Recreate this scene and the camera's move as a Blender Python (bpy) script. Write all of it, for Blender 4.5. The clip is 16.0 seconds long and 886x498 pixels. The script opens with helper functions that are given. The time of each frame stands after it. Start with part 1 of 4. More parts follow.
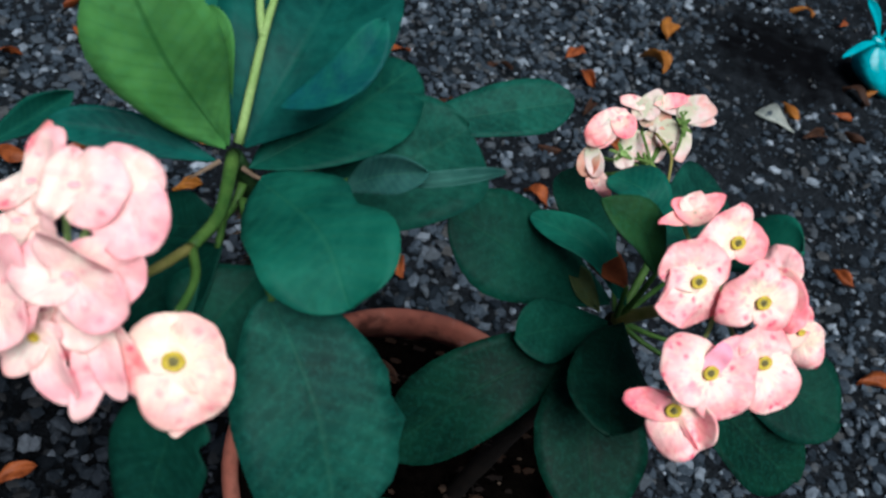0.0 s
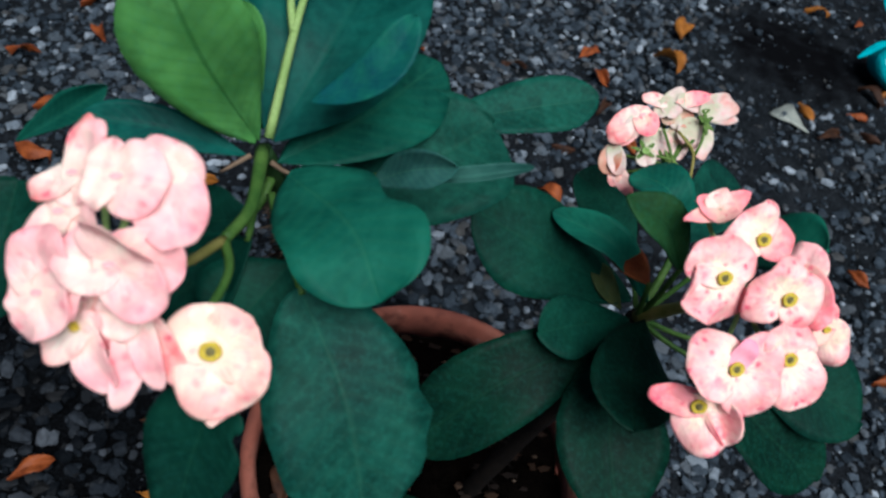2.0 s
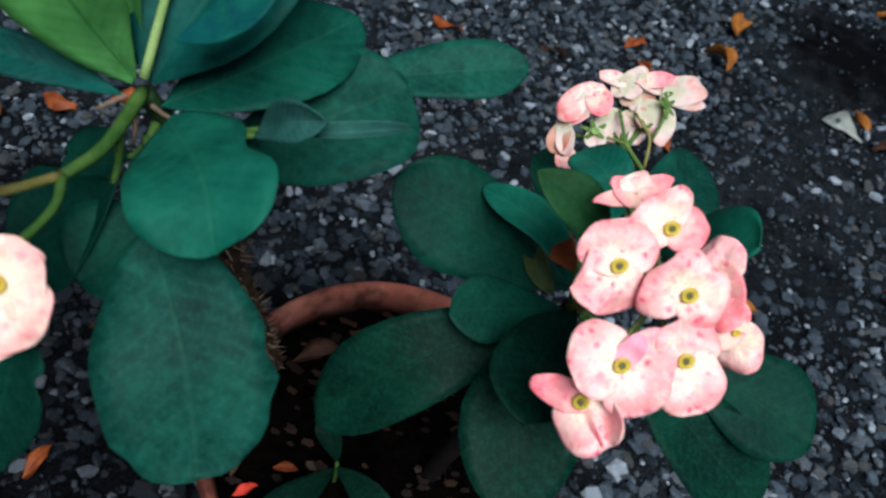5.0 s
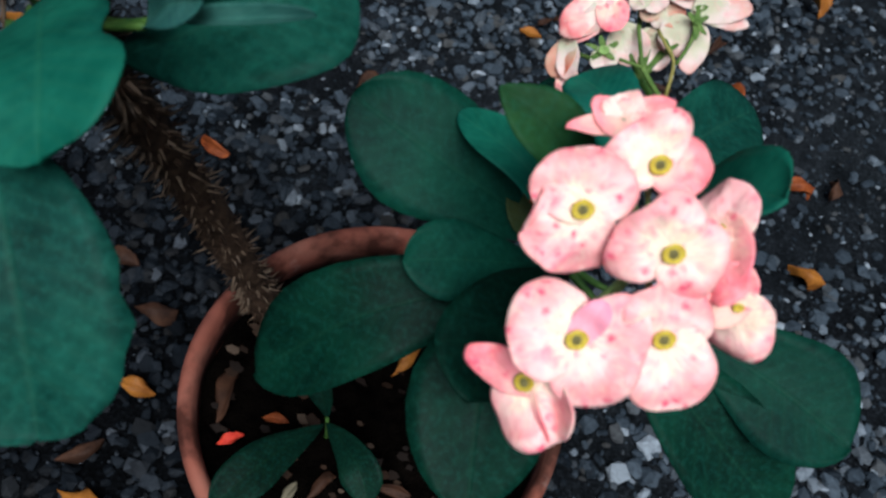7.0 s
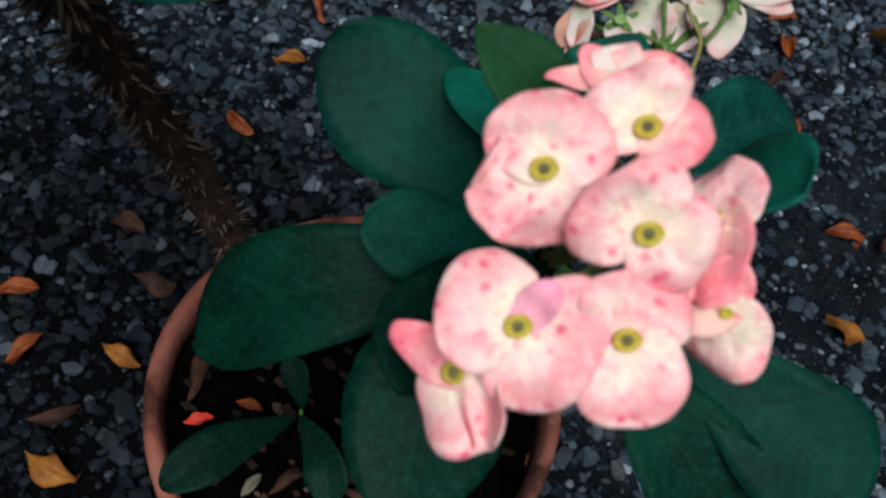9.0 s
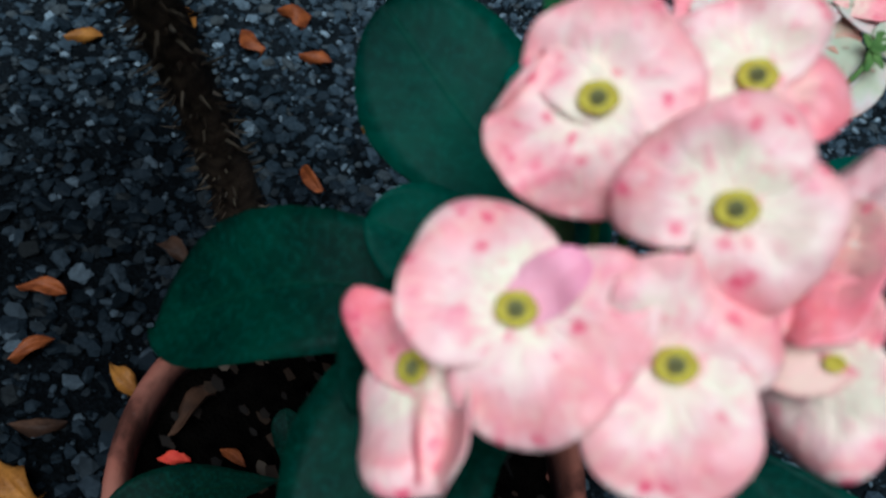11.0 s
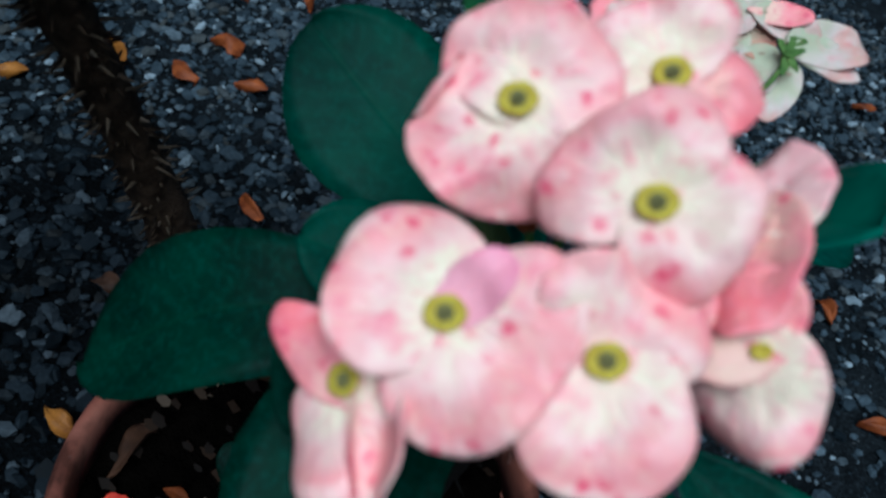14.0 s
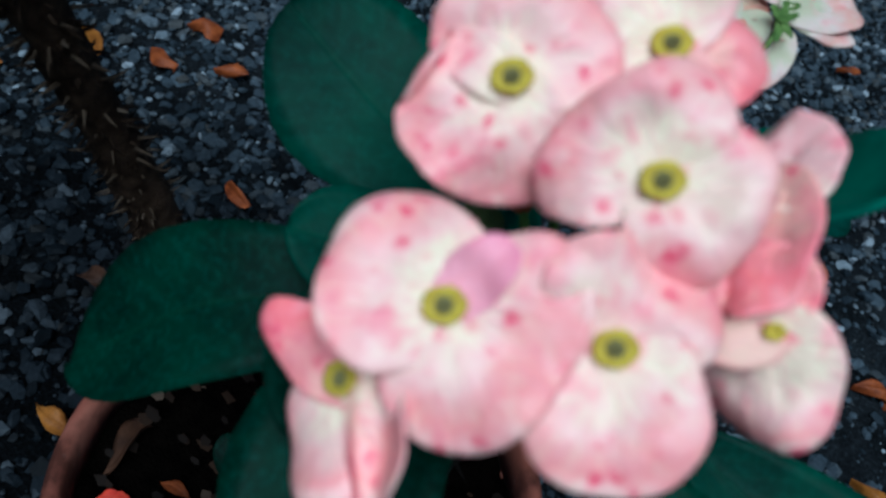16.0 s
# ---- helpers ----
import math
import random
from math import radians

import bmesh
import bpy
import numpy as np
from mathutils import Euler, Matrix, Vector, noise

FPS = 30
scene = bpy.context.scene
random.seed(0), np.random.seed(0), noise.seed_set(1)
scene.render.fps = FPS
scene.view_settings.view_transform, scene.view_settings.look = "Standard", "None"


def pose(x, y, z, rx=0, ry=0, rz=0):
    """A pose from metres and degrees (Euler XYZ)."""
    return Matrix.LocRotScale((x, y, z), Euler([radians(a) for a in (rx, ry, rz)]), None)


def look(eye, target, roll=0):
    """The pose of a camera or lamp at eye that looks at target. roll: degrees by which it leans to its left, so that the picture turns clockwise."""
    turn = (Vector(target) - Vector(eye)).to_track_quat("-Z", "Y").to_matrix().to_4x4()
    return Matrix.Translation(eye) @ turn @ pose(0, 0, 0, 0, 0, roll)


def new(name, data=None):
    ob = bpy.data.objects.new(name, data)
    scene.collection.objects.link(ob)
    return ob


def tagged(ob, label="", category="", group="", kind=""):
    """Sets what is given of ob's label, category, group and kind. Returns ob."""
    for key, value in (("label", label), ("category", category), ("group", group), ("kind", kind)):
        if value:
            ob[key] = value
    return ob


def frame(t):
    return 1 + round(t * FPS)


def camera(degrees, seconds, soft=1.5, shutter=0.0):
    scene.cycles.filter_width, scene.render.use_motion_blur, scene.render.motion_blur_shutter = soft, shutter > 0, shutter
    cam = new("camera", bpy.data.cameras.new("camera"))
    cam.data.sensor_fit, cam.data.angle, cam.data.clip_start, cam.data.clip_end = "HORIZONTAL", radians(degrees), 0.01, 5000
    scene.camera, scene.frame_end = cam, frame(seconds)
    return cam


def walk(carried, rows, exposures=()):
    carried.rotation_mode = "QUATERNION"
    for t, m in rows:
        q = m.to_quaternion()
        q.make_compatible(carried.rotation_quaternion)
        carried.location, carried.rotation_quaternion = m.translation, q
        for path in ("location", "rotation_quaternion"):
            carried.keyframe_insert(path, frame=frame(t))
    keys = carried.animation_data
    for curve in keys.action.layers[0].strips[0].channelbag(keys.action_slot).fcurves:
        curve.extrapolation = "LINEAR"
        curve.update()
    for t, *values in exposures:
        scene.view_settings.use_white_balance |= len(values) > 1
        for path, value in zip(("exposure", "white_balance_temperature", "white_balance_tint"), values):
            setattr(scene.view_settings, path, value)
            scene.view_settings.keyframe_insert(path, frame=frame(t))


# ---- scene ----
cam = camera(60.0, 16.0, soft=2.5)
# a close-up lens: what is a hand's width away lies before its sharp range
cam.data.dof.use_dof, cam.data.dof.focus_distance, cam.data.dof.aperture_fstop = True, 0.50, 14.0
SKY, SUN = 0.027, 5.0
PATH = [
    (0, (0.0170, 0.0232, 0.7825), (0.1486, 1.3689, -0.6909), 17.53),
    (0.5, (0.0140, 0.0220, 0.7827), (0.1335, 1.3671, -0.6921), 17.66),
    (1, (0.0138, 0.0236, 0.7821), (0.1290, 1.3691, -0.6924), 17.25),
    (1.5, (0.0118, 0.0220, 0.7812), (0.1314, 1.3650, -0.6968), 17.51),
    (2, (0.0100, 0.0194, 0.7810), (0.1199, 1.3619, -0.6967), 17.19),
    (2.5, (0.0125, 0.0221, 0.7831), (0.1328, 1.3694, -0.6906), 17.19),
    (3, (0.0136, 0.0212, 0.7828), (0.1331, 1.3636, -0.6949), 17.31),
    (3.5, (0.0215, 0.0251, 0.7835), (0.1567, 1.3739, -0.6857), 17.84),
    (4, (0.0395, 0.0273, 0.7832), (0.1536, 1.3839, -0.6813), 17.68),
    (4.2, (0.0497, 0.0273, 0.7832), (0.1338, 1.3720, -0.6945), 17.56),
    (6.3, (0.1159, 0.0766, 0.7491), (-0.0461, 1.3092, -0.8162), 16.00),
    (6.5, (0.1192, 0.0801, 0.7449), (-0.0485, 1.3020, -0.8301), 15.68),
    (7, (0.1308, 0.0911, 0.7303), (-0.0506, 1.2321, -0.9017), 14.56),
    (7.5, (0.1433, 0.0940, 0.7287), (-0.1214, 1.2340, -0.8932), 13.00),
    (8, (0.1386, 0.0992, 0.7241), (-0.1220, 1.1836, -0.9359), 12.33),
    (8.2, (0.1395, 0.1014, 0.7170), (-0.0775, 1.1655, -0.9628), 13.92),
    (10.3, (0.1914, 0.1314, 0.6566), (-0.4212, 1.3631, -0.7956), 19.33),
    (10.5, (0.1852, 0.1317, 0.6482), (-0.4629, 1.3579, -0.7924), 18.25),
    (11, (0.1795, 0.1353, 0.6321), (-0.4401, 1.3517, -0.8302), 19.20),
    (11.5, (0.1848, 0.1373, 0.6213), (-0.4024, 1.3629, -0.8462), 19.87),
    (12, (0.1839, 0.1325, 0.6185), (-0.3902, 1.3832, -0.8320), 20.16),
    (12.5, (0.1781, 0.1283, 0.6189), (-0.4024, 1.3970, -0.8137), 19.69),
    (13, (0.1736, 0.1260, 0.6156), (-0.3958, 1.4202, -0.7986), 20.10),
    (13.5, (0.1740, 0.1361, 0.6163), (-0.3701, 1.4625, -0.7782), 20.42),
    (14, (0.1834, 0.1371, 0.6295), (-0.3708, 1.4671, -0.7576), 19.73),
    (14.5, (0.1910, 0.1347, 0.6377), (-0.3520, 1.4808, -0.7383), 19.95),
    (15, (0.1871, 0.1330, 0.6360), (-0.3577, 1.4757, -0.7412), 19.75),
    (15.5, (0.1770, 0.1347, 0.6258), (-0.3558, 1.4497, -0.7838), 19.19),
    (16, (0.1800, 0.1412, 0.6261), (-0.3211, 1.4597, -0.7910), 18.80),
]
walk(cam, [(t, look(eye, target, roll)) for t, eye, target, roll in PATH],
     [(0, 0.05, 5700, 9), (4.2, 0.05, 5700, 9), (6.3, 0.14, 5700, 9), (7.2, 0.0, 5700, 9), (8.2, -0.2, 5700, 9), (10.3, -0.36, 5300, -2), (11.3, -0.42, 4850, -5), (12, -0.63, 4800, 0), (13, -0.42, 4750, -7), (14.5, -0.47, 4850, -4), (16, -0.49, 4850, -3)])


# ---- world, light ----
world = bpy.data.worlds.new("sky")
scene.world = world
world.use_nodes = True
wn = world.node_tree.nodes
sky = wn.new("ShaderNodeTexSky")
sky.sky_type, sky.sun_disc = "NISHITA", False
sky.sun_elevation, sky.sun_rotation = radians(62), radians(160)
wn["Background"].inputs["Strength"].default_value = SKY
world.node_tree.links.new(sky.outputs["Color"], wn["Background"].inputs["Color"])
sun = new("sun", bpy.data.lights.new("sun", "SUN"))
sun.data.energy, sun.data.angle, sun.data.color = SUN, radians(38), (1.0, 0.95, 0.89)
sun.matrix_world = look((0.35, -0.95, 1.9), (0, 0, 0))


# ---- materials ----
def material(name, rough=0.6, metal=0.0):
    m = bpy.data.materials.new(name)
    m.use_nodes = True
    n, l = m.node_tree.nodes, m.node_tree.links
    b = n["Principled BSDF"]
    b.inputs["Roughness"].default_value, b.inputs["Metallic"].default_value = rough, metal
    return m, n, l, b


def node(n, kind, **values):
    x = n.new(kind)
    for key, v in values.items():
        x.inputs[key].default_value = v
    return x


def ramp(n, l, fac, stops):
    r = n.new("ShaderNodeValToRGB")
    e = r.color_ramp.elements
    while len(e) < len(stops):
        e.new(0.5)
    for i, (at, col) in enumerate(stops):
        e[i].position, e[i].color = at, (*col, 1)
    l.new(fac, r.inputs["Fac"])
    return r.outputs["Color"]


def mix(n, l, fac, a, b, how="MIX"):
    x = n.new("ShaderNodeMix")
    x.data_type, x.blend_type = "RGBA", how
    for socket, v in ((x.inputs[0], fac), (x.inputs[6], a), (x.inputs[7], b)):
        if isinstance(v, (int, float)):
            socket.default_value = v
        elif isinstance(v, tuple):
            socket.default_value = (*v, 1)
        else:
            l.new(v, socket)
    return x.outputs[2]


def math_node(n, l, how, a, b=0.0, clamp=False):
    x = n.new("ShaderNodeMath")
    x.operation, x.use_clamp = how, clamp
    for socket, v in zip(x.inputs, (a, b)):
        if isinstance(v, (int, float)):
            socket.default_value = v
        else:
            l.new(v, socket)
    return x.outputs[0]


def bump(n, l, b, height, strength=0.3, distance=0.001):
    x = node(n, "ShaderNodeBump", Strength=strength, Distance=distance)
    l.new(height, x.inputs["Height"])
    l.new(x.outputs["Normal"], b.inputs["Normal"])


def object_noise(n, l, scale, detail=4.0, vary=False, kind="ShaderNodeTexNoise"):
    c = n.new("ShaderNodeTexCoord")
    x = n.new(kind)
    x.inputs["Scale"].default_value = scale
    if kind == "ShaderNodeTexNoise":
        x.inputs["Detail"].default_value = detail
    if vary:
        o = n.new("ShaderNodeObjectInfo")
        a = node(n, "ShaderNodeVectorMath")
        s = node(n, "ShaderNodeVectorMath")
        s.operation = "SCALE"
        s.inputs[0].default_value = (7, 13, 5)
        l.new(o.outputs["Random"], s.inputs["Scale"])
        l.new(c.outputs["Object"], a.inputs[0])
        l.new(s.outputs[0], a.inputs[1])
        l.new(a.outputs[0], x.inputs["Vector"])
    else:
        l.new(c.outputs["Object"], x.inputs["Vector"])
    return x


def thin(m, n, l, b, colour, share):
    """Lets a share of the light through a thin blade."""
    t = n.new("ShaderNodeBsdfTranslucent")
    s = node(n, "ShaderNodeMixShader", Fac=share)
    if isinstance(colour, tuple):
        t.inputs["Color"].default_value = (*colour, 1)
    else:
        l.new(colour, t.inputs["Color"])
    l.new(b.outputs[0], s.inputs[1])
    l.new(t.outputs[0], s.inputs[2])
    l.new(s.outputs[0], n["Material Output"].inputs["Surface"])


def leaf_material(name, dark, light, rib, rough=0.55, share=0.12, dust=0.07, veins=0.08):
    m, n, l, b = material(name, rough)
    uv = n.new("ShaderNodeUVMap")
    sep = n.new("ShaderNodeSeparateXYZ")
    l.new(uv.outputs[0], sep.inputs[0])
    across = math_node(n, l, "ABSOLUTE", math_node(n, l, "SUBTRACT", sep.outputs[1], 0.5))
    # side veins run slanted from the midrib
    slant = math_node(n, l, "SUBTRACT", math_node(n, l, "MULTIPLY", sep.outputs[0], 13.0), math_node(n, l, "MULTIPLY", across, 5.0))
    vein = math_node(n, l, "POWER", math_node(n, l, "ABSOLUTE", math_node(n, l, "SINE", math_node(n, l, "MULTIPLY", slant, math.pi))), 0.5)
    blotch = object_noise(n, l, 55, 5, True)
    fine = object_noise(n, l, 420, 3, True)
    mottle = object_noise(n, l, 170, 5, True)
    tone = math_node(n, l, "ADD", math_node(n, l, "MULTIPLY", blotch.outputs["Fac"], 0.6), math_node(n, l, "MULTIPLY", mottle.outputs["Fac"], 0.4))
    base = ramp(n, l, tone, [(0.36, dark), (0.64, light)])
    patch = object_noise(n, l, 26, 3, True)
    base = mix(n, l, 0.8, base, ramp(n, l, patch.outputs["Fac"], [(0.36, (0.52, 0.56, 0.62)), (0.62, (1.25, 1.20, 1.15))]), "MULTIPLY")
    blemish = ramp(n, l, object_noise(n, l, 130, 5, True).outputs["Fac"], [(0.24, (0.62, 0.62, 0.60)), (0.42, (1, 1, 1))])
    base = mix(n, l, 0.7, base, blemish, "MULTIPLY")
    base = mix(n, l, math_node(n, l, "MULTIPLY", math_node(n, l, "SUBTRACT", 1.0, vein), veins * 2.2), base, rib)
    specks = ramp(n, l, fine.outputs["Fac"], [(0.46, (0, 0, 0)), (0.72, (1, 1, 1))])
    base = mix(n, l, math_node(n, l, "MULTIPLY", specks, dust), base, (0.02, 0.22, 0.16))
    mid = ramp(n, l, across, [(0.008, (1, 1, 1)), (0.03, (0, 0, 0))])
    base = mix(n, l, math_node(n, l, "MULTIPLY", mid, 0.6 if veins > 0.1 else 0.22), base, rib)
    o = n.new("ShaderNodeObjectInfo")
    hsv = node(n, "ShaderNodeHueSaturation", Saturation=0.95)
    l.new(math_node(n, l, "ADD", 0.8, math_node(n, l, "MULTIPLY", o.outputs["Random"], 0.4)), hsv.inputs["Value"])
    l.new(base, hsv.inputs["Color"])
    l.new(hsv.outputs[0], b.inputs["Base Color"])
    h = math_node(n, l, "ADD", math_node(n, l, "MULTIPLY", vein, 0.10), math_node(n, l, "ADD", blotch.outputs["Fac"], math_node(n, l, "MULTIPLY", mid, -0.5)))
    bump(n, l, b, h, 0.4, 0.0012)
    l.new(math_node(n, l, "ADD", rough - 0.1, math_node(n, l, "MULTIPLY", blotch.outputs["Fac"], 0.25)), b.inputs["Roughness"])
    b.inputs["Specular IOR Level"].default_value = 0.07
    thin(m, n, l, b, hsv.outputs[0], share)
    return m


LEAF = leaf_material("mature leaf", (0.001, 0.029, 0.018), (0.0028, 0.048, 0.029), (0.008, 0.07, 0.036))
# darker copy of the mature leaf: shade on the lower leaves is in its colour
LEAF_SHADED = leaf_material("shaded lower leaf", (0.0004, 0.014, 0.0078), (0.0010, 0.025, 0.0135), (0.006, 0.045, 0.022))
LEAF_MID = leaf_material("green leaf", (0.002, 0.080, 0.052), (0.007, 0.124, 0.078), (0.022, 0.16, 0.08))
LEAF_DUSTY = leaf_material("dusty leaf", (0.0016, 0.034, 0.023), (0.006, 0.076, 0.051), (0.02, 0.10, 0.06), dust=0.12)
# shaded leaf copy: the canopy's shade is put into the seedling's green
LEAF_SHADY = leaf_material("shaded seedling leaf", (0.0007, 0.010, 0.006), (0.002, 0.017, 0.009), (0.006, 0.035, 0.012))
LEAF_YOUNG = leaf_material("young leaf", (0.040, 0.165, 0.030), (0.064, 0.225, 0.048), (0.012, 0.075, 0.014), 0.55, 0.2, veins=0.11)
LEAF_OLIVE = leaf_material("olive leaf", (0.009, 0.055, 0.013), (0.020, 0.088, 0.022), (0.008, 0.028, 0.008))
LEAF_FRESH = leaf_material("fresh green leaf", (0.0014, 0.060, 0.038), (0.005, 0.105, 0.064), (0.02, 0.13, 0.07))
LEAF_KHAKI = leaf_material("khaki yellowing leaf", (0.040, 0.062, 0.018), (0.085, 0.110, 0.032), (0.10, 0.12, 0.05))
LEAF_PALE = leaf_material("pale leaf underside", (0.015, 0.085, 0.070), (0.040, 0.145, 0.120), (0.06, 0.2, 0.12), 0.5)
LEAF_BLUE = leaf_material("blue-green leaf underside", (0.002, 0.052, 0.070), (0.005, 0.112, 0.068), (0.01, 0.13, 0.09), 0.5)
LEAF_TEAL = leaf_material("bluish leaf", (0.0012, 0.050, 0.040), (0.004, 0.096, 0.074), (0.01, 0.12, 0.08), 0.5)


def bract_material(name, pink, pale, cream, spots, share=0.08):
    m, n, l, b = material(name, 0.45)
    c = n.new("ShaderNodeTexCoord")
    flat = node(n, "ShaderNodeVectorMath")
    flat.operation = "MULTIPLY"
    flat.inputs[1].default_value = (1, 1, 0)
    l.new(c.outputs["Object"], flat.inputs[0])
    r = n.new("ShaderNodeVectorMath")
    r.operation = "LENGTH"
    l.new(flat.outputs[0], r.inputs[0])
    way = n.new("ShaderNodeVectorMath")
    way.operation = "NORMALIZE"
    l.new(flat.outputs[0], way.inputs[0])
    chance = n.new("ShaderNodeObjectInfo")
    # fine veins fan out from the cup
    fan = node(n, "ShaderNodeCombineXYZ")
    spread = node(n, "ShaderNodeSeparateXYZ")
    l.new(way.outputs[0], spread.inputs[0])
    l.new(spread.outputs[0], fan.inputs[0])
    l.new(spread.outputs[1], fan.inputs[1])
    l.new(math_node(n, l, "ADD", math_node(n, l, "MULTIPLY", r.outputs["Value"], 38.0), math_node(n, l, "MULTIPLY", chance.outputs["Random"], 31.0)), fan.inputs[2])
    veins = node(n, "ShaderNodeTexNoise", Scale=7.0, Detail=4.0)
    l.new(fan.outputs[0], veins.inputs["Vector"])
    wash = object_noise(n, l, 85, 4, True)
    reach = math_node(n, l, "ADD", math_node(n, l, "MULTIPLY", r.outputs["Value"], 44.0), math_node(n, l, "MULTIPLY", math_node(n, l, "SUBTRACT", wash.outputs["Fac"], 0.5), 1.3))
    base = ramp(n, l, reach, [(0.18, cream), (0.46, pale), (0.82, pink), (1.0, pale)])
    streak = ramp(n, l, veins.outputs["Fac"], [(0.46, (0, 0, 0)), (0.68, (1, 1, 1))])
    base = mix(n, l, math_node(n, l, "MULTIPLY", streak, 0.30 * spots), base, (0.93, 0.36, 0.40))
    light = ramp(n, l, veins.outputs["Fac"], [(0.32, (1, 1, 1)), (0.46, (0, 0, 0))])
    base = mix(n, l, math_node(n, l, "MULTIPLY", light, 0.22), base, cream)
    soft = object_noise(n, l, 150, 3, True)
    blush = ramp(n, l, soft.outputs["Fac"], [(0.55, (0, 0, 0)), (0.72, (1, 1, 1))])
    base = mix(n, l, math_node(n, l, "MULTIPLY", blush, 0.60 * spots), base, (0.92, 0.24, 0.30))
    # ragged rosy spots, a few on each bract
    jitter = object_noise(n, l, 700, 2, True)
    dots = object_noise(n, l, 185, 0, True, "ShaderNodeTexVoronoi")
    spot = math_node(n, l, "ADD", dots.outputs["Distance"], math_node(n, l, "MULTIPLY", math_node(n, l, "SUBTRACT", jitter.outputs["Fac"], 0.5), 0.35))
    dot = ramp(n, l, spot, [(0.09, (1, 1, 1)), (0.35, (0, 0, 0))])
    pick = ramp(n, l, wash.outputs["Fac"], [(0.43, (0, 0, 0)), (0.49, (1, 1, 1))])
    base = mix(n, l, math_node(n, l, "MULTIPLY", math_node(n, l, "MULTIPLY", dot, pick), 0.75 * spots, True), base, (0.82, 0.09, 0.17))
    l.new(base, b.inputs["Base Color"])
    wrinkle = object_noise(n, l, 260, 4, True)
    folds = object_noise(n, l, 75, 2, True)
    relief = math_node(n, l, "ADD", math_node(n, l, "MULTIPLY", folds.outputs["Fac"], 3.0), math_node(n, l, "MULTIPLY", wrinkle.outputs["Fac"], 0.5))
    bump(n, l, b, math_node(n, l, "ADD", relief, math_node(n, l, "MULTIPLY", veins.outputs["Fac"], 1.2)), 0.40, 0.0012)
    b.inputs["Specular IOR Level"].default_value = 0.3
    thin(m, n, l, b, base, share)
    return m


BRACT = bract_material("pink bract", (0.96, 0.36, 0.35), (0.97, 0.61, 0.54), (0.98, 0.80, 0.58), 1.3)
BRACT_DEEP = bract_material("rose bract", (0.92, 0.17, 0.20), (0.94, 0.33, 0.33), (0.95, 0.60, 0.46), 1.0)
BRACT_PALE = bract_material("pale pink bract", (0.89, 0.38, 0.39), (0.91, 0.54, 0.50), (0.92, 0.70, 0.57), 0.6)
BRACT_CREAM = bract_material("cream pink bract", (0.91, 0.44, 0.38), (0.94, 0.66, 0.53), (0.96, 0.82, 0.60), 0.5)
BRACT_OLD = bract_material("fading cream bract", (0.78, 0.46, 0.38), (0.78, 0.68, 0.60), (0.60, 0.62, 0.42), 0.25, 0.3)
BRACT_TAN = bract_material("withered tan bract", (0.62, 0.19, 0.11), (0.60, 0.33, 0.22), (0.54, 0.45, 0.30), 0.4, 0.2)
BRACT_UNDER = bract_material("mauve bract underside", (0.88, 0.26, 0.42), (0.92, 0.35, 0.44), (0.93, 0.41, 0.48), 0.3)
BRACT_FADE = bract_material("red-tipped fading bract", (0.93, 0.26, 0.25), (0.94, 0.58, 0.50), (0.92, 0.84, 0.70), 1.0, 0.25)


def plain(name, a, b_, scale, rough=0.6, strength=0.3, distance=0.001, vary=False):
    m, n, l, b = material(name, rough)
    b.inputs["Specular IOR Level"].default_value = 0.5 if rough < 0.4 else (0.12 if rough < 0.9 else 0.0)
    big, fine = object_noise(n, l, scale, 5, vary), object_noise(n, l, scale * 7, 4, vary)
    c = ramp(n, l, big.outputs["Fac"], [(0.3, a), (0.7, b_)])
    dirt = ramp(n, l, fine.outputs["Fac"], [(0.35, (0.55, 0.55, 0.55)), (0.65, (1, 1, 1))])
    l.new(mix(n, l, 0.5, c, dirt, "MULTIPLY"), b.inputs["Base Color"])
    bump(n, l, b, fine.outputs["Fac"], strength, distance)
    return m


CUP = plain("ochre yellow cup", (0.48, 0.34, 0.035), (0.70, 0.55, 0.06), 420, 0.5)
CUP_DARK = plain("olive cup centre", (0.18, 0.16, 0.06), (0.30, 0.27, 0.11), 500, 0.7)
STEM_GREEN = plain("green stem", (0.030, 0.085, 0.016), (0.075, 0.15, 0.030), 90, 0.5)
SHOOT = plain("dark green shoot", (0.010, 0.034, 0.010), (0.026, 0.060, 0.018), 90, 0.6)
CALYX = plain("yellow-green calyx", (0.055, 0.12, 0.022), (0.14, 0.22, 0.055), 200, 0.6)
STALK_PALE = plain("pale flower stalk", (0.20, 0.33, 0.09), (0.29, 0.42, 0.14), 120, 0.5)
STALK_OCHRE = plain("ochre flower stalk", (0.20, 0.19, 0.045), (0.30, 0.26, 0.08), 120, 0.5)
BARK = plain("red-brown bark", (0.030, 0.017, 0.010), (0.12, 0.074, 0.045), 110, 0.85, 0.8, 0.003)
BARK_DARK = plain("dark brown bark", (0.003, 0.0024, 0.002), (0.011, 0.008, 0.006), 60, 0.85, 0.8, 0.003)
THORN = plain("dry thorn", (0.09, 0.060, 0.038), (0.23, 0.165, 0.11), 120, 0.7)
# soil taken down to near black: the deep shade inside the pot is in its colour
SOIL = plain("shade-darkened potting soil", (0.0008, 0.0007, 0.0007), (0.0036, 0.0028, 0.0022), 60, 0.95, 1.0, 0.004)
DRY = plain("rusty dry leaf", (0.10, 0.022, 0.006), (0.30, 0.078, 0.020), 60, 0.5, 0.6, 0.001, True)
DRY_YELLOW = plain("yellow dry leaf", (0.17, 0.058, 0.010), (0.36, 0.14, 0.022), 60, 0.5, 0.6, 0.001, True)
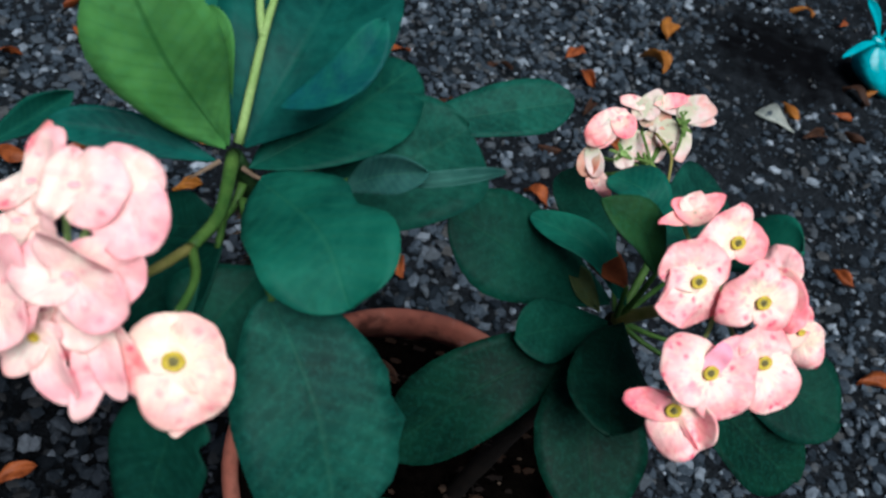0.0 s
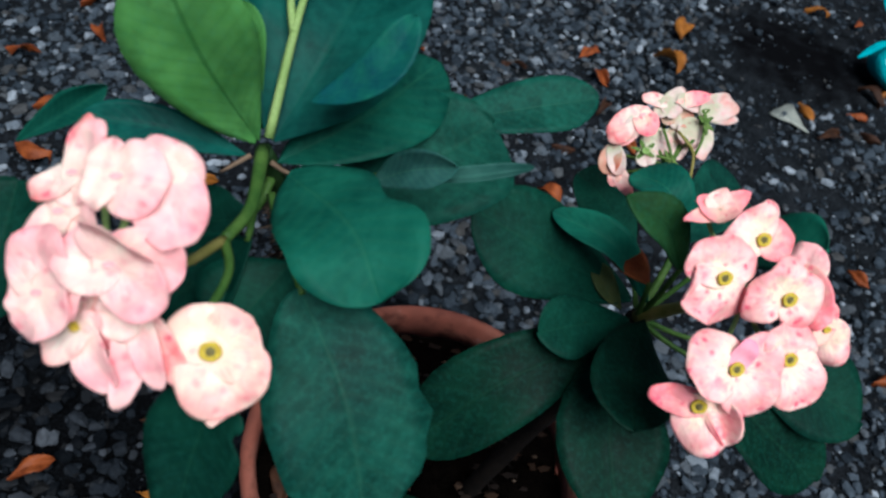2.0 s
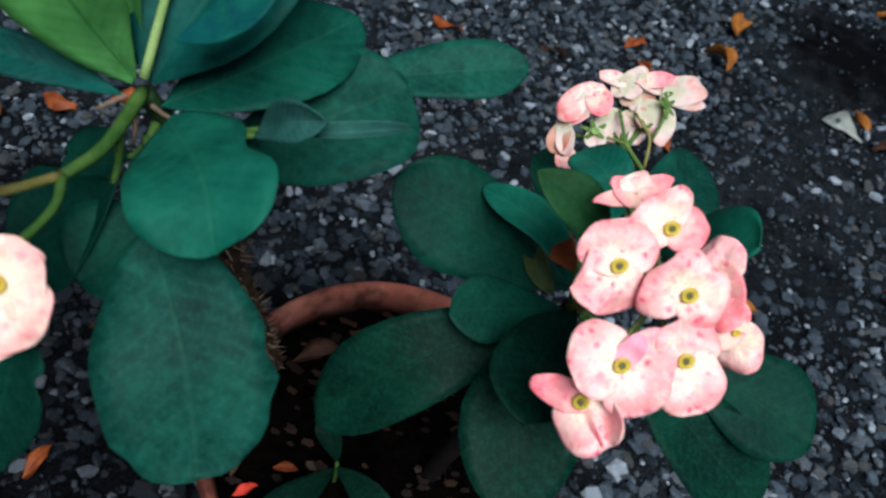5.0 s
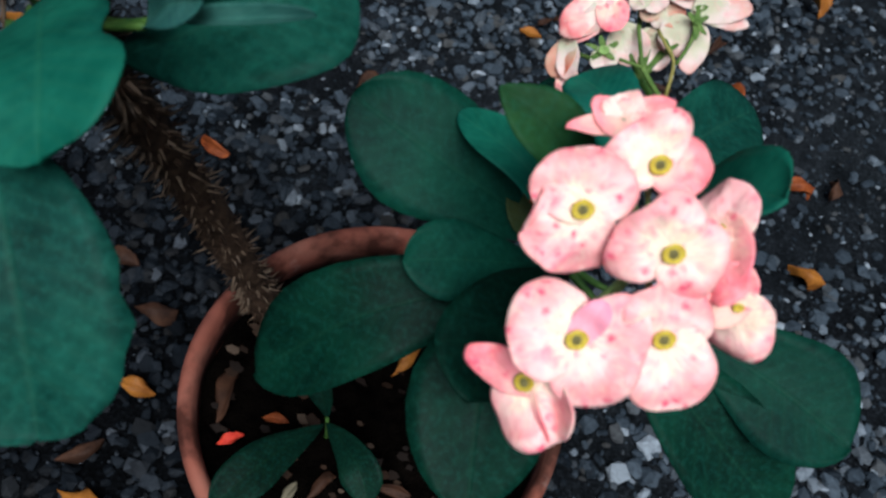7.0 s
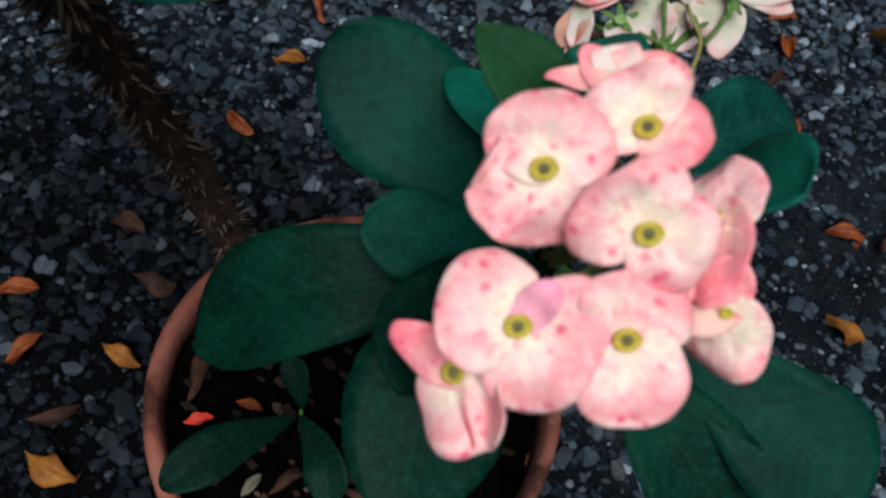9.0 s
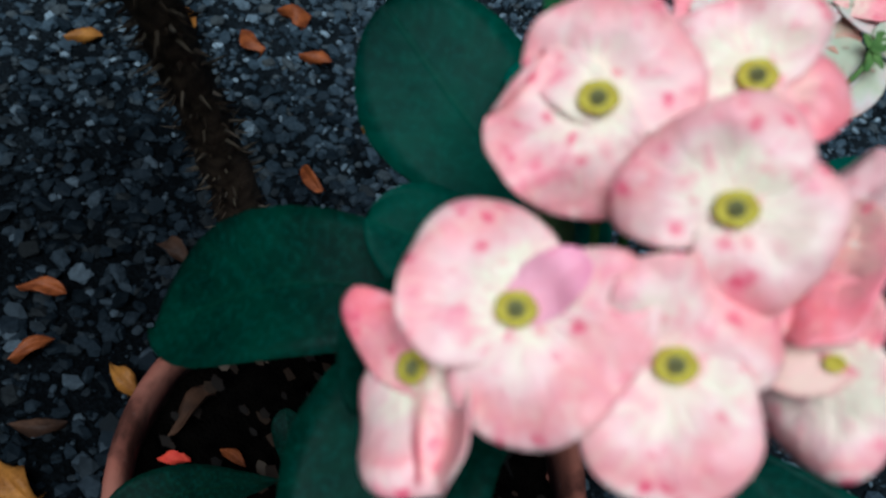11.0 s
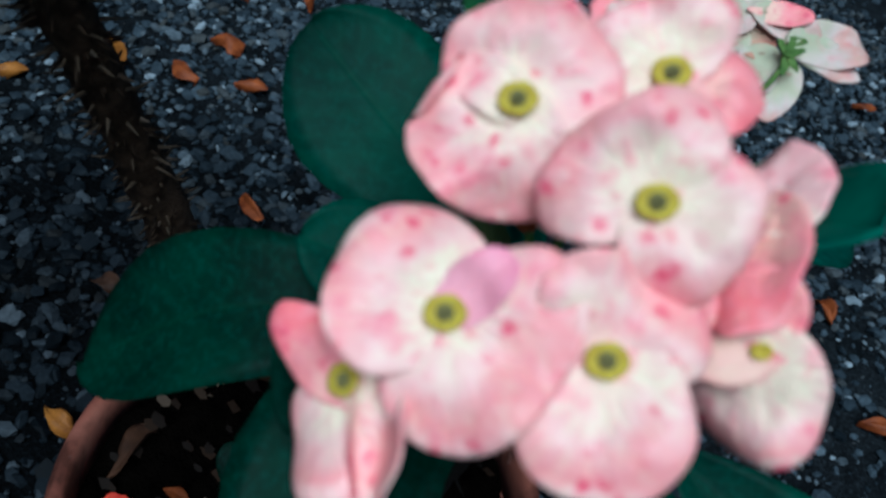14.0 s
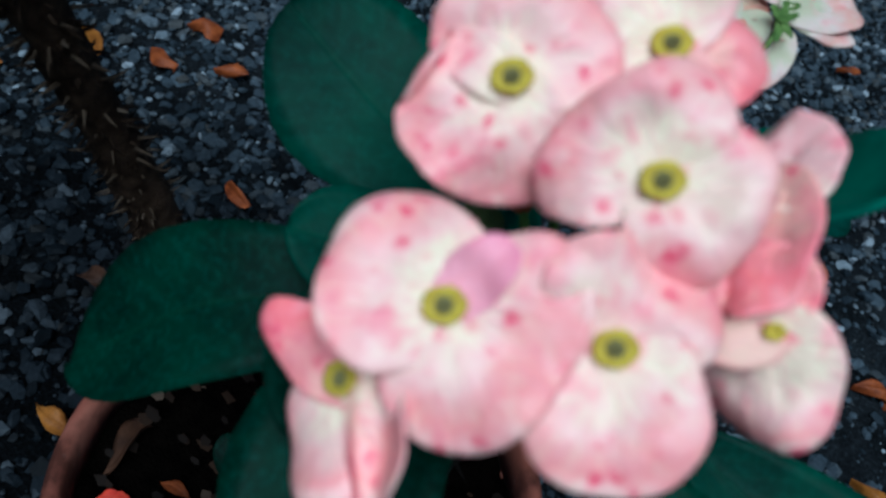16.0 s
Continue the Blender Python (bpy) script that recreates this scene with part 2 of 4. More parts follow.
DRY_BROWN = plain("brown dry leaf", (0.018, 0.009, 0.006), (0.066, 0.030, 0.016), 45, 0.65, 0.5, 0.001, True)
CHIP = plain("pale flake", (0.22, 0.25, 0.22), (0.34, 0.36, 0.31), 60, 0.6)
SCRAP_TAN = plain("tan flake", (0.10, 0.09, 0.06), (0.16, 0.14, 0.09), 60, 0.7)
RED = plain("red petal", (0.55, 0.03, 0.02), (0.75, 0.08, 0.04), 200, 0.5)
PLASTIC = plain("turquoise plastic film", (0.0, 0.27, 0.31), (0.006, 0.38, 0.42), 20, 0.3, 0.4, 0.004)


def terracotta():
    m, n, l, b = material("weathered terracotta", 0.85)
    b.inputs["Specular IOR Level"].default_value = 0.15
    big, fine, grain = object_noise(n, l, 16, 6), object_noise(n, l, 70, 5), object_noise(n, l, 500, 3)
    c = ramp(n, l, big.outputs["Fac"], [(0.30, (0.13, 0.042, 0.030)), (0.52, (0.25, 0.080, 0.052)), (0.75, (0.31, 0.13, 0.09))])
    moss = object_noise(n, l, 26, 7)
    stain = ramp(n, l, moss.outputs["Fac"], [(0.36, (0.12, 0.11, 0.10)), (0.50, (1, 1, 1))])
    c = mix(n, l, 0.85, c, stain, "MULTIPLY")
    salt = ramp(n, l, fine.outputs["Fac"], [(0.64, (0, 0, 0)), (0.76, (1, 1, 1))])
    c = mix(n, l, math_node(n, l, "MULTIPLY", salt, 0.25), c, (0.46, 0.36, 0.32))
    l.new(c, b.inputs["Base Color"])
    bump(n, l, b, math_node(n, l, "ADD", fine.outputs["Fac"], math_node(n, l, "MULTIPLY", grain.outputs["Fac"], 0.5)), 0.5, 0.0015)
    return m


TERRACOTTA = terracotta()


def scrap_material():
    m, n, l, b = material("broken dry leaf", 0.8)
    b.inputs["Specular IOR Level"].default_value = 0.12
    g = n.new("ShaderNodeNewGeometry")
    l.new(ramp(n, l, g.outputs["Random Per Island"], [(0.0, (0.006, 0.004, 0.003)), (0.5, (0.009, 0.005, 0.003)), (0.88, (0.020, 0.010, 0.005)), (0.99, (0.07, 0.05, 0.035))]), b.inputs["Base Color"])
    return m


SCRAP = scrap_material()


def fibre_material():
    m, n, l, b = material("brown bark fibre", 0.8)
    b.inputs["Specular IOR Level"].default_value = 0.12
    g = n.new("ShaderNodeNewGeometry")
    l.new(ramp(n, l, g.outputs["Random Per Island"], [(0.0, (0.020, 0.012, 0.008)), (0.55, (0.065, 0.040, 0.024)), (0.9, (0.14, 0.095, 0.062)), (1.0, (0.24, 0.18, 0.13))]), b.inputs["Base Color"])
    return m


FIBRE = fibre_material()


def painted_shade(n, l, c):
    """Darkens a colour on the ground beside the pot: shade painted in, with a ragged edge."""
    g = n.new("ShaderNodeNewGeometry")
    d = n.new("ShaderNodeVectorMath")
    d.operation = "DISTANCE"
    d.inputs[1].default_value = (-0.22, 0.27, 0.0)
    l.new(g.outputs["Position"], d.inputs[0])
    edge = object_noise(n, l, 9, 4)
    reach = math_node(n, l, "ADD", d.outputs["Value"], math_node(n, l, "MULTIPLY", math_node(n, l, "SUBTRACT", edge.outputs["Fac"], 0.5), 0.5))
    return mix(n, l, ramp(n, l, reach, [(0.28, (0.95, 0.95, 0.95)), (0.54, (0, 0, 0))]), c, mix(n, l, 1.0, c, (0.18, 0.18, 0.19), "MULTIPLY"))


def earth():
    m, n, l, b = material("packed dark earth", 0.9)
    b.inputs["Specular IOR Level"].default_value = 0.03
    big, mid, fine = object_noise(n, l, 2.2, 4), object_noise(n, l, 24, 6), object_noise(n, l, 260, 4)
    c = ramp(n, l, mid.outputs["Fac"], [(0.3, (0.0043, 0.0056, 0.0068)), (0.7, (0.0155, 0.0190, 0.0222))])
    grit = ramp(n, l, fine.outputs["Fac"], [(0.40, (0.4, 0.4, 0.4)), (0.56, (1, 1, 1)), (0.70, (2.2, 2.2, 2.2))])
    c = mix(n, l, 0.8, c, grit, "MULTIPLY")
    damp = ramp(n, l, big.outputs["Fac"], [(0.40, (0.55, 0.55, 0.57)), (0.58, (1, 1, 1))])
    c = mix(n, l, 0.7, c, damp, "MULTIPLY")
    # a black patch on the ground beside the bag
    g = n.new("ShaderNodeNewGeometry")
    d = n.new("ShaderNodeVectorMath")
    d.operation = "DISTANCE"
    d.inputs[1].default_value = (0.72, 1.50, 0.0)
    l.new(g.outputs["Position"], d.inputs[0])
    black_patch = math_node(n, l, "ADD", d.outputs["Value"], math_node(n, l, "MULTIPLY", math_node(n, l, "SUBTRACT", mid.outputs["Fac"], 0.5), 0.35))
    c = mix(n, l, ramp(n, l, black_patch, [(0.07, (0.9, 0.9, 0.9)), (0.22, (0, 0, 0))]), c, (0.0012, 0.0012, 0.0016))
    # shade beside the pot is painted into the earth's colour
    c = painted_shade(n, l, c)
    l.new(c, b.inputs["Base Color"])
    bump(n, l, b, math_node(n, l, "ADD", mid.outputs["Fac"], math_node(n, l, "MULTIPLY", fine.outputs["Fac"], 0.6)), 0.9, 0.006)
    return m


EARTH = earth()


def stone_material(name, loose):
    """Crushed stone; loose: stones that are objects of their own take their tone from the object, the others from their island."""
    m, n, l, b = material(name, 0.65)
    b.inputs["Specular IOR Level"].default_value = 0.06
    tone = n.new("ShaderNodeObjectInfo").outputs["Random"] if loose else n.new("ShaderNodeNewGeometry").outputs["Random Per Island"]
    c = ramp(n, l, tone, [(0.0, (0.008, 0.012, 0.016)), (0.25, (0.026, 0.036, 0.046)), (0.64, (0.055, 0.072, 0.088)), (0.77, (0.046, 0.047, 0.045)), (0.90, (0.090, 0.112, 0.132)), (0.99, (0.26, 0.30, 0.33))])
    grain = object_noise(n, l, 180, 5)
    tint = ramp(n, l, grain.outputs["Fac"], [(0.30, (0.55, 0.55, 0.56)), (0.66, (1.15, 1.15, 1.15))])
    # the same painted shade darkens the stones beside the pot
    l.new(painted_shade(n, l, mix(n, l, 0.8, c, tint, "MULTIPLY")), b.inputs["Base Color"])
    bump(n, l, b, grain.outputs["Fac"], 0.5, 0.002)
    return m


STONE, STONE_LOOSE = stone_material("crushed grey stone", False), stone_material("loose grey stone", True)


# ---- builders ----
def smooth(me, on=True):
    me.polygons.foreach_set("use_smooth", [on] * len(me.polygons))
    return me


def mesh_from(name, verts, faces, mat, shade=True):
    me = bpy.data.meshes.new(name)
    me.from_pydata([tuple(v) for v in verts], [], faces)
    me.materials.append(mat)
    smooth(me, shade)
    return me


def part(name, me, parent, label="", m=None):
    """One mesh object under a thing or a part; its vertices are given in the parent's own space."""
    ob = new(name, me)
    ob.parent = parent
    if m is not None:
        ob.matrix_basis = m
    if label:
        tagged(ob, label)
    return ob


def thing(name, place, label, category, group="", kind=""):
    ob = new(name)
    ob.location = place
    return tagged(ob, label, category, group, kind)


def bezier(points, count):
    """A smooth line through the points (Catmull-Rom)."""
    p = [Vector(v) for v in points]
    p = [2 * p[0] - p[1]] + p + [2 * p[-1] - p[-2]]
    out, spans = [], len(p) - 3
    for i in range(count):
        x = i / (count - 1) * spans
        k = min(int(x), spans - 1)
        t = x - k
        a, b, c, d = p[k : k + 4]
        out.append(0.5 * ((2 * b) + (c - a) * t + (2 * a - 5 * b + 4 * c - d) * t * t + (3 * b - a - 3 * c + d) * t**3))
    return out


def tube(name, points, radii, mat, count=14, sides=8, rough=0.0):
    """A closed tapering tube along a smooth line."""
    line = bezier(points, count)
    verts, faces = [], []
    side = Vector((1, 0.2, 0.1))
    for i, p in enumerate(line):
        ahead = (line[min(i + 1, count - 1)] - line[max(i - 1, 0)]).normalized()
        side = (side - ahead * side.dot(ahead)).normalized()
        up = ahead.cross(side)
        x = i / (count - 1) * (len(radii) - 1)
        k = min(int(x), len(radii) - 2)
        r = radii[k] + (radii[k + 1] - radii[k]) * (x - k)
        for j in range(sides):
            a = 2 * math.pi * j / sides
            rr = r * (1 + rough * random.uniform(-1, 1))
            verts.append(p + rr * (math.cos(a) * side + math.sin(a) * up))
    for i in range(count - 1):
        for j in range(sides):
            a, b = i * sides + j, i * sides + (j + 1) % sides
            faces.append((a, b, b + sides, a + sides))
    faces.append(tuple(reversed(range(sides))))
    faces.append(tuple(range((count - 1) * sides, count * sides)))
    return mesh_from(name, verts, faces, mat)


def blade(name, points, width, mat, normal=(-0.03, -0.48, 0.88), fold=0.2, wave=0.05, ragged=0.0, peak=1.5, blunt=0.55, curl=0.0, thick=0.0006, seed=0, nu=18, nv=8, twist=0.0, notch=None):
    """A leaf blade of some thickness along a midrib: widest past its middle, with a raised edge, a wavy margin and a sunk rib; notch: where along it and on which side the margin is drawn in, how deep and how wide."""
    rng = random.Random(seed)
    dense = bezier(points, 161)
    at = [0.5 - 0.5 * math.cos(math.pi * i / (nu - 1)) for i in range(nu)]
    line = [dense[round(160 * a)] for a in at]
    up0 = Vector(normal).normalized()
    ph = rng.uniform(0, 6.3)
    top, low, uvs = [], [], []
    for i, p in enumerate(line):
        s = at[i]
        ahead = (line[min(i + 1, nu - 1)] - line[max(i - 1, 0)]).normalized()
        side = ahead.cross(up0).normalized()
        up = side.cross(ahead).normalized()
        if twist:
            q = Matrix.Rotation(radians(twist) * s, 3, ahead)
            side, up = q @ side, q @ up
        f = max(math.sin(math.pi * min(s, 1.0) ** peak), 0.0) ** blunt
        f = max(f, 0.045 if s < 0.5 else 0.02)
        for j in range(nv + 1):
            v = 2 * j / nv - 1
            h = width / 2 * f
            if ragged:
                h *= 1 - ragged * max(0, noise.noise(Vector((s * 9 + ph, v * 2.5, ph)))) * s
            if notch and v * notch[1] > 0:
                h *= 1 - notch[2] * math.exp(-(((s - notch[0]) / notch[3]) ** 2))
            h *= 1 + 0.035 * math.sin(11 * s + ph + (2 if v > 0 else 0)) * abs(v)
            a = abs(v)
            z = fold * h * a**1.4 + wave * width * math.sin(5 * s + ph + (1.7 if v > 0 else 0)) * a * a - curl * width * a**3
            z -= 0.0006 * math.exp(-((v * 6) ** 2))
            q = p + side * (h * v) + up * z
            top.append(q)
            low.append(q - up * thick)
            uvs.append((s, (v + 1) / 2))
    w, faces, size = nv + 1, [], len(top)
    for i in range(nu - 1):
        for j in range(nv):
            a = i * w + j
            faces.append((a, a + 1, a + 1 + w, a + w))
            faces.append((size + a, size + a + w, size + a + 1 + w, size + a + 1))
    edge = list(range(w)) + [i * w + nv for i in range(1, nu)] + [(nu - 1) * w + j for j in range(nv - 1, -1, -1)] + [i * w for i in range(nu - 2, 0, -1)]
    for a, b in zip(edge, edge[1:] + edge[:1]):
        faces.append((b, a, size + a, size + b))
    me = mesh_from(name, top + low, faces, mat)
    layer = me.uv_layers.new(name="UVMap")
    where = uvs + uvs
    for loop in me.loops:
        layer.data[loop.index].uv = where[loop.vertex_index]
    return me


def bract(name, radius, lift, turn, mat, seed, slim=1.0, bends=(), point=0.0):
    """One kidney-shaped bract of a flower, whose cup lies at the origin; turn: degrees round the cup, lift: degrees up, bends: creases past which it slopes (degrees from its axis, share of its radius, slope) or turns over (the same and then degrees, with the share of its radius taken by the bend), point: how far it narrows towards its tip."""
    rng = random.Random(seed)
    nr, na = 12, 48
    ph, off, long_, wide = rng.uniform(0, 6), 0.40 * radius, 0.66 * radius * rng.uniform(0.95, 1.05), 0.93 * slim * radius * rng.uniform(0.95, 1.05)
    crease, pinch = rng.uniform(-0.25, 0.25), rng.uniform(0.02, 0.07)
    verts, faces = [], []
    cl, sl = math.cos(radians(lift)), math.sin(radians(lift))
    ct, st = math.cos(radians(turn)), math.sin(radians(turn))
    for layer in (0, 1):
        for i in range(nr + 1):
            u = max(i / nr, 0.02)
            for j in range(na):
                a = 2 * math.pi * j / na
                k = u * (1 + 0.03 * math.sin(3 * a + ph) + 0.008 * math.sin(8 * a + 2 * ph) - pinch * math.exp(-((((a - crease + math.pi) % (2 * math.pi) - math.pi) * 4) ** 2)))
                x, y = off + long_ * k * math.cos(a), wide * k * math.sin(a)
                y *= 1 - point * min(max(x / radius, 0.0), 1.0)
                q = math.hypot(x, y) / radius
                z = radius * (0.10 * q * q - 0.13 * max(0, q - 0.62) ** 2 * 4 + 0.06 * y / radius)
                z -= 0.061 * radius * math.exp(-(((y / radius - crease * x / radius) * 6) ** 2)) * min(1, 2 * q)
                z += 0.070 * radius * math.sin(6 * y / radius + ph) * q * q + 0.045 * radius * math.sin(9 * x / radius + 2 * ph) * q
                for way, start, slope, *bow in bends:
                    dx, dy = math.cos(radians(way)), math.sin(radians(way))
                    past = max(0.0, x / radius * dx + y / radius * dy - start)
                    if not bow:
                        z += slope * radius * (past - 0.06 * (1 - math.exp(-past / 0.06)))
                        continue
                    full, sense = radians(abs(slope)), math.copysign(1, slope)
                    turned = min(past / bow[0], full)
                    rest = past - bow[0] * turned
                    shift = (bow[0] * math.sin(turned) + rest * math.cos(full) if rest > 0 else bow[0] * math.sin(turned)) - past
                    x, y = x + dx * shift * radius, y + dy * shift * radius
                    z += sense * radius * (bow[0] * (1 - math.cos(turned)) + max(rest, 0.0) * math.sin(full))
                x, z = x * cl - z * sl, x * sl + z * cl
                verts.append((x * ct - y * st, x * st + y * ct, z - 0.0004 * layer))
    size = (nr + 1) * na
    for i in range(nr):
        for j in range(na):
            a, b = i * na + j, i * na + (j + 1) % na
            faces.append((a, a + na, b + na, b))
            faces.append((size + a, size + b, size + b + na, size + a + na))
    for j in range(na):
        a, b = nr * na + j, nr * na + (j + 1) % na
        faces.append((a, size + a, size + b, b))
    faces.append(tuple(range(na)))
    faces.append(tuple(reversed(range(size, size + na))))
    me = mesh_from(name, verts, faces, mat)
    me.materials.append(BRACT_UNDER)
    for i in range(nr * na):
        me.polygons[2 * i + 1].material_index = 1
    return me


def lathe(name, profile, mat, sides=20, wobble=0.0, closed=False):
    """A turned shape; closed: the profile is a ring in section, with no end caps."""
    verts, faces = [], []
    for r, z in profile:
        for j in range(sides):
            a = 2 * math.pi * j / sides
            rr = r * (1 + wobble * noise.noise(Vector((math.cos(a) * 1.3, math.sin(a) * 1.3, z * 9))))
            verts.append((rr * math.cos(a), rr * math.sin(a), z))
    for i in range(len(profile) - 1):
        for j in range(sides):
            a, b = i * sides + j, i * sides + (j + 1) % sides
            faces.append((a, b, b + sides, a + sides))
    if closed:
        last = (len(profile) - 1) * sides
        for j in range(sides):
            faces.append((last + j, last + (j + 1) % sides, (j + 1) % sides, j))
    else:
        faces.append(tuple(reversed(range(sides))))
        faces.append(tuple(range((len(profile) - 1) * sides, len(profile) * sides)))
    return mesh_from(name, verts, faces, mat)


def cup_mesh():
    """The small five-lobed cup in the middle of a flower, with a hollow."""
    verts, faces, sides = [], [], 20
    for r, z in ((0.0012, -0.001), (0.0026, 0.0006), (0.0036, 0.0018), (0.0034, 0.0024), (0.0022, 0.0021), (0.0015, 0.0014)):
        for j in range(sides):
            a = 2 * math.pi * j / sides
            k = 1 + (0.09 * math.cos(2 * a) + 0.03 * math.cos(5 * a + 0.6) if r > 0.002 else 0)
            verts.append((r * k * math.cos(a), r * k * math.sin(a), z))
    for i in range(5):
        for j in range(sides):
            a, b = i * sides + j, i * sides + (j + 1) % sides
            faces.append((a, b, b + sides, a + sides))
    faces.append(tuple(range(5 * sides, 6 * sides)))
    return mesh_from("cup", verts, faces, CUP)


def stamens_mesh():
    verts, faces = [], []
    rng = random.Random(5)
    for k in range(9):
        a, r = k * 2.4, 0.0013 * math.sqrt((k + 0.5) / 9)
        x, y, h = r * math.cos(a), r * math.sin(a), 0.0018 + rng.uniform(0, 0.0008)
        b = len(verts)
        for z, q in ((0.0010, 0.0003), (h, 0.0005), (h + 0.0005, 0.0002)):
            for j in range(5):
                c = 2 * math.pi * j / 5
                verts.append((x + q * math.cos(c), y + q * math.sin(c), z))
        for i in range(2):
            for j in range(5):
                p, q2 = b + i * 5 + j, b + i * 5 + (j + 1) % 5
                faces.append((p, q2, q2 + 5, p + 5))
        faces.append(tuple(range(b + 10, b + 15)))
    base = len(verts)
    verts += [(0.0017 * math.cos(j * 0.5236), 0.0017 * math.sin(j * 0.5236), 0.0018) for j in range(12)]
    faces.append(tuple(range(base, base + 12)))
    return mesh_from("stamens", verts, faces, CUP_DARK)


CUP_MESH, STAMENS = cup_mesh(), stamens_mesh()
for me in (CUP_MESH, STAMENS):
    me.transform(Matrix.Scale(0.9, 4))
BUD_MESH = CUP_MESH.copy()
BUD_MESH.transform(Matrix.Diagonal((0.55, 0.35, 0.20, 1)))
BUD_MESH.materials[0] = plain("rosy closed cup", (0.89, 0.42, 0.44), (0.92, 0.58, 0.55), 300, 0.5)
SMALL_CUP = CUP_MESH.copy()
SMALL_CUP.transform(Matrix.Scale(0.5, 4))
GREEN_CUP = CUP_MESH.copy()
GREEN_CUP.transform(Matrix.Diagonal((0.7, 0.7, 1.2, 1)))
GREEN_CUP.materials[0] = STALK_PALE
CALYX_CUP = BUD_MESH.copy()
CALYX_CUP.transform(Matrix.Scale(0.5, 4))
CALYX_CUP.materials[0] = BRACT_TAN
EARLY = Vector((0.971, 0.138, 0.195)), Vector((-0.233, 0.729, 0.643))
NEAR = Vector((0.925, 0.342, 0.167)), Vector((-0.371, 0.714, 0.594))
VIEW_R, VIEW_U = Vector((0.784, 0.567, 0.252)), Vector((-0.56, 0.47, 0.682))


def flower(plant, centre, normal, node_at, bracts, mat=None, seed=0, stalk_mat=None, bud=False, cup=None, basis=None, point=0.0):
    """A flower of a few bracts round a cup, on a stalk that ends at node_at; each bract has its way in degrees from the first vector of the basis towards the second, reach, breadth, lift, skin and creases."""
    n = Vector(normal).normalized()
    across, up = basis or (VIEW_R, VIEW_U)
    x = (across - n * across.dot(n)).normalized()
    y = n.cross(x)
    m = Matrix((x, y, n)).transposed().to_4x4()
    m.translation = Vector(centre) - plant.location
    f = part("flower", cup or (BUD_MESH if bud else CUP_MESH), plant, "", m)
    if not bud:
        part("stamen_tuft", STAMENS, f)
    mat = mat or BRACT
    for k, (way, tip, width, lift, skin, bends) in enumerate(bracts):
        d = math.cos(radians(way)) * across + math.sin(radians(way)) * up
        turn = math.degrees(math.atan2(d.dot(y), d.dot(x)))
        part("bract", bract("bract", tip / 1.06, lift, turn, skin or mat, seed * 7 + k, width / tip * 0.57, bends, point), f)
    back = Vector(centre) - n * 0.001
    end = Vector(node_at)
    mid = back - n * min(0.012, (end - back).length * 0.5)
    pts = [m.inverted() @ (p - plant.location) for p in (back, mid, end)]
    part("flower_stalk", tube("flower_stalk", pts, (0.0015, 0.0011, 0.0012), stalk_mat or STALK_PALE, 8, 6), f)
    return f


def local(plant, points):
    return [Vector(p) - plant.location for p in points]


def add_leaf(plant, points, width, mat=None, joint=None, label="", **how):
    pts = local(plant, points)
    ob = part("leaf", blade("leaf", pts, width, mat or LEAF, **how), plant, label)
    if joint:
        a = Vector(joint) - plant.location
        part("leaf_stalk", tube("leaf_stalk", [a, (a + pts[0]) / 2 - Vector((0, 0, 0.003)), pts[0] + (pts[1] - pts[0]) * 0.06], (0.0022, 0.0016, 0.0014), STEM_GREEN, 7, 6), ob)
    return ob


def thorn_mesh():
    verts = [(0.0013 * math.cos(c), 0.0013 * math.sin(c), -0.001) for c in (0, 1.257, 2.513, 3.770, 5.027)]
    verts += [(0.0008 * math.cos(c), 0.0008 * math.sin(c), 0.005) for c in (0, 1.257, 2.513, 3.770, 5.027)] + [(0, 0, 0.0125)]
    faces = [(j, (j + 1) % 5, 5 + (j + 1) % 5, 5 + j) for j in range(5)] + [(5 + j, 5 + (j + 1) % 5, 10) for j in range(5)]
    return mesh_from("thorn", verts, faces, THORN)


THORN_MESH = thorn_mesh()
THORN_DARK = THORN_MESH.copy()
THORN_DARK.materials[0] = BARK_DARK


def add_thorns(plant, points, radii, count, scale, seed, me=THORN_MESH):
    """Thorns that stand off a stem on all sides, each a part of the plant."""
    rng = random.Random(seed)
    line = bezier(local(plant, points), 80)
    for _ in range(count):
        k = rng.randrange(1, 79)
        ahead = (line[k + 1] - line[k - 1]).normalized()
        out = Matrix.Rotation(rng.uniform(0, 6.283), 3, ahead) @ ahead.orthogonal().normalized()
        root = line[k] + out * (radii[0] + (radii[1] - radii[0]) * k / 79) * 0.9
        out = (out + ahead * rng.uniform(-0.4, 0.6) + Vector((0, 0, 0.15))).normalized()
        m = out.to_track_quat("Z", "Y").to_matrix().to_4x4() @ Matrix.Scale(scale * rng.uniform(0.6, 1.2), 4)
        m.translation = root
        part("thorn", me, plant, "", m)


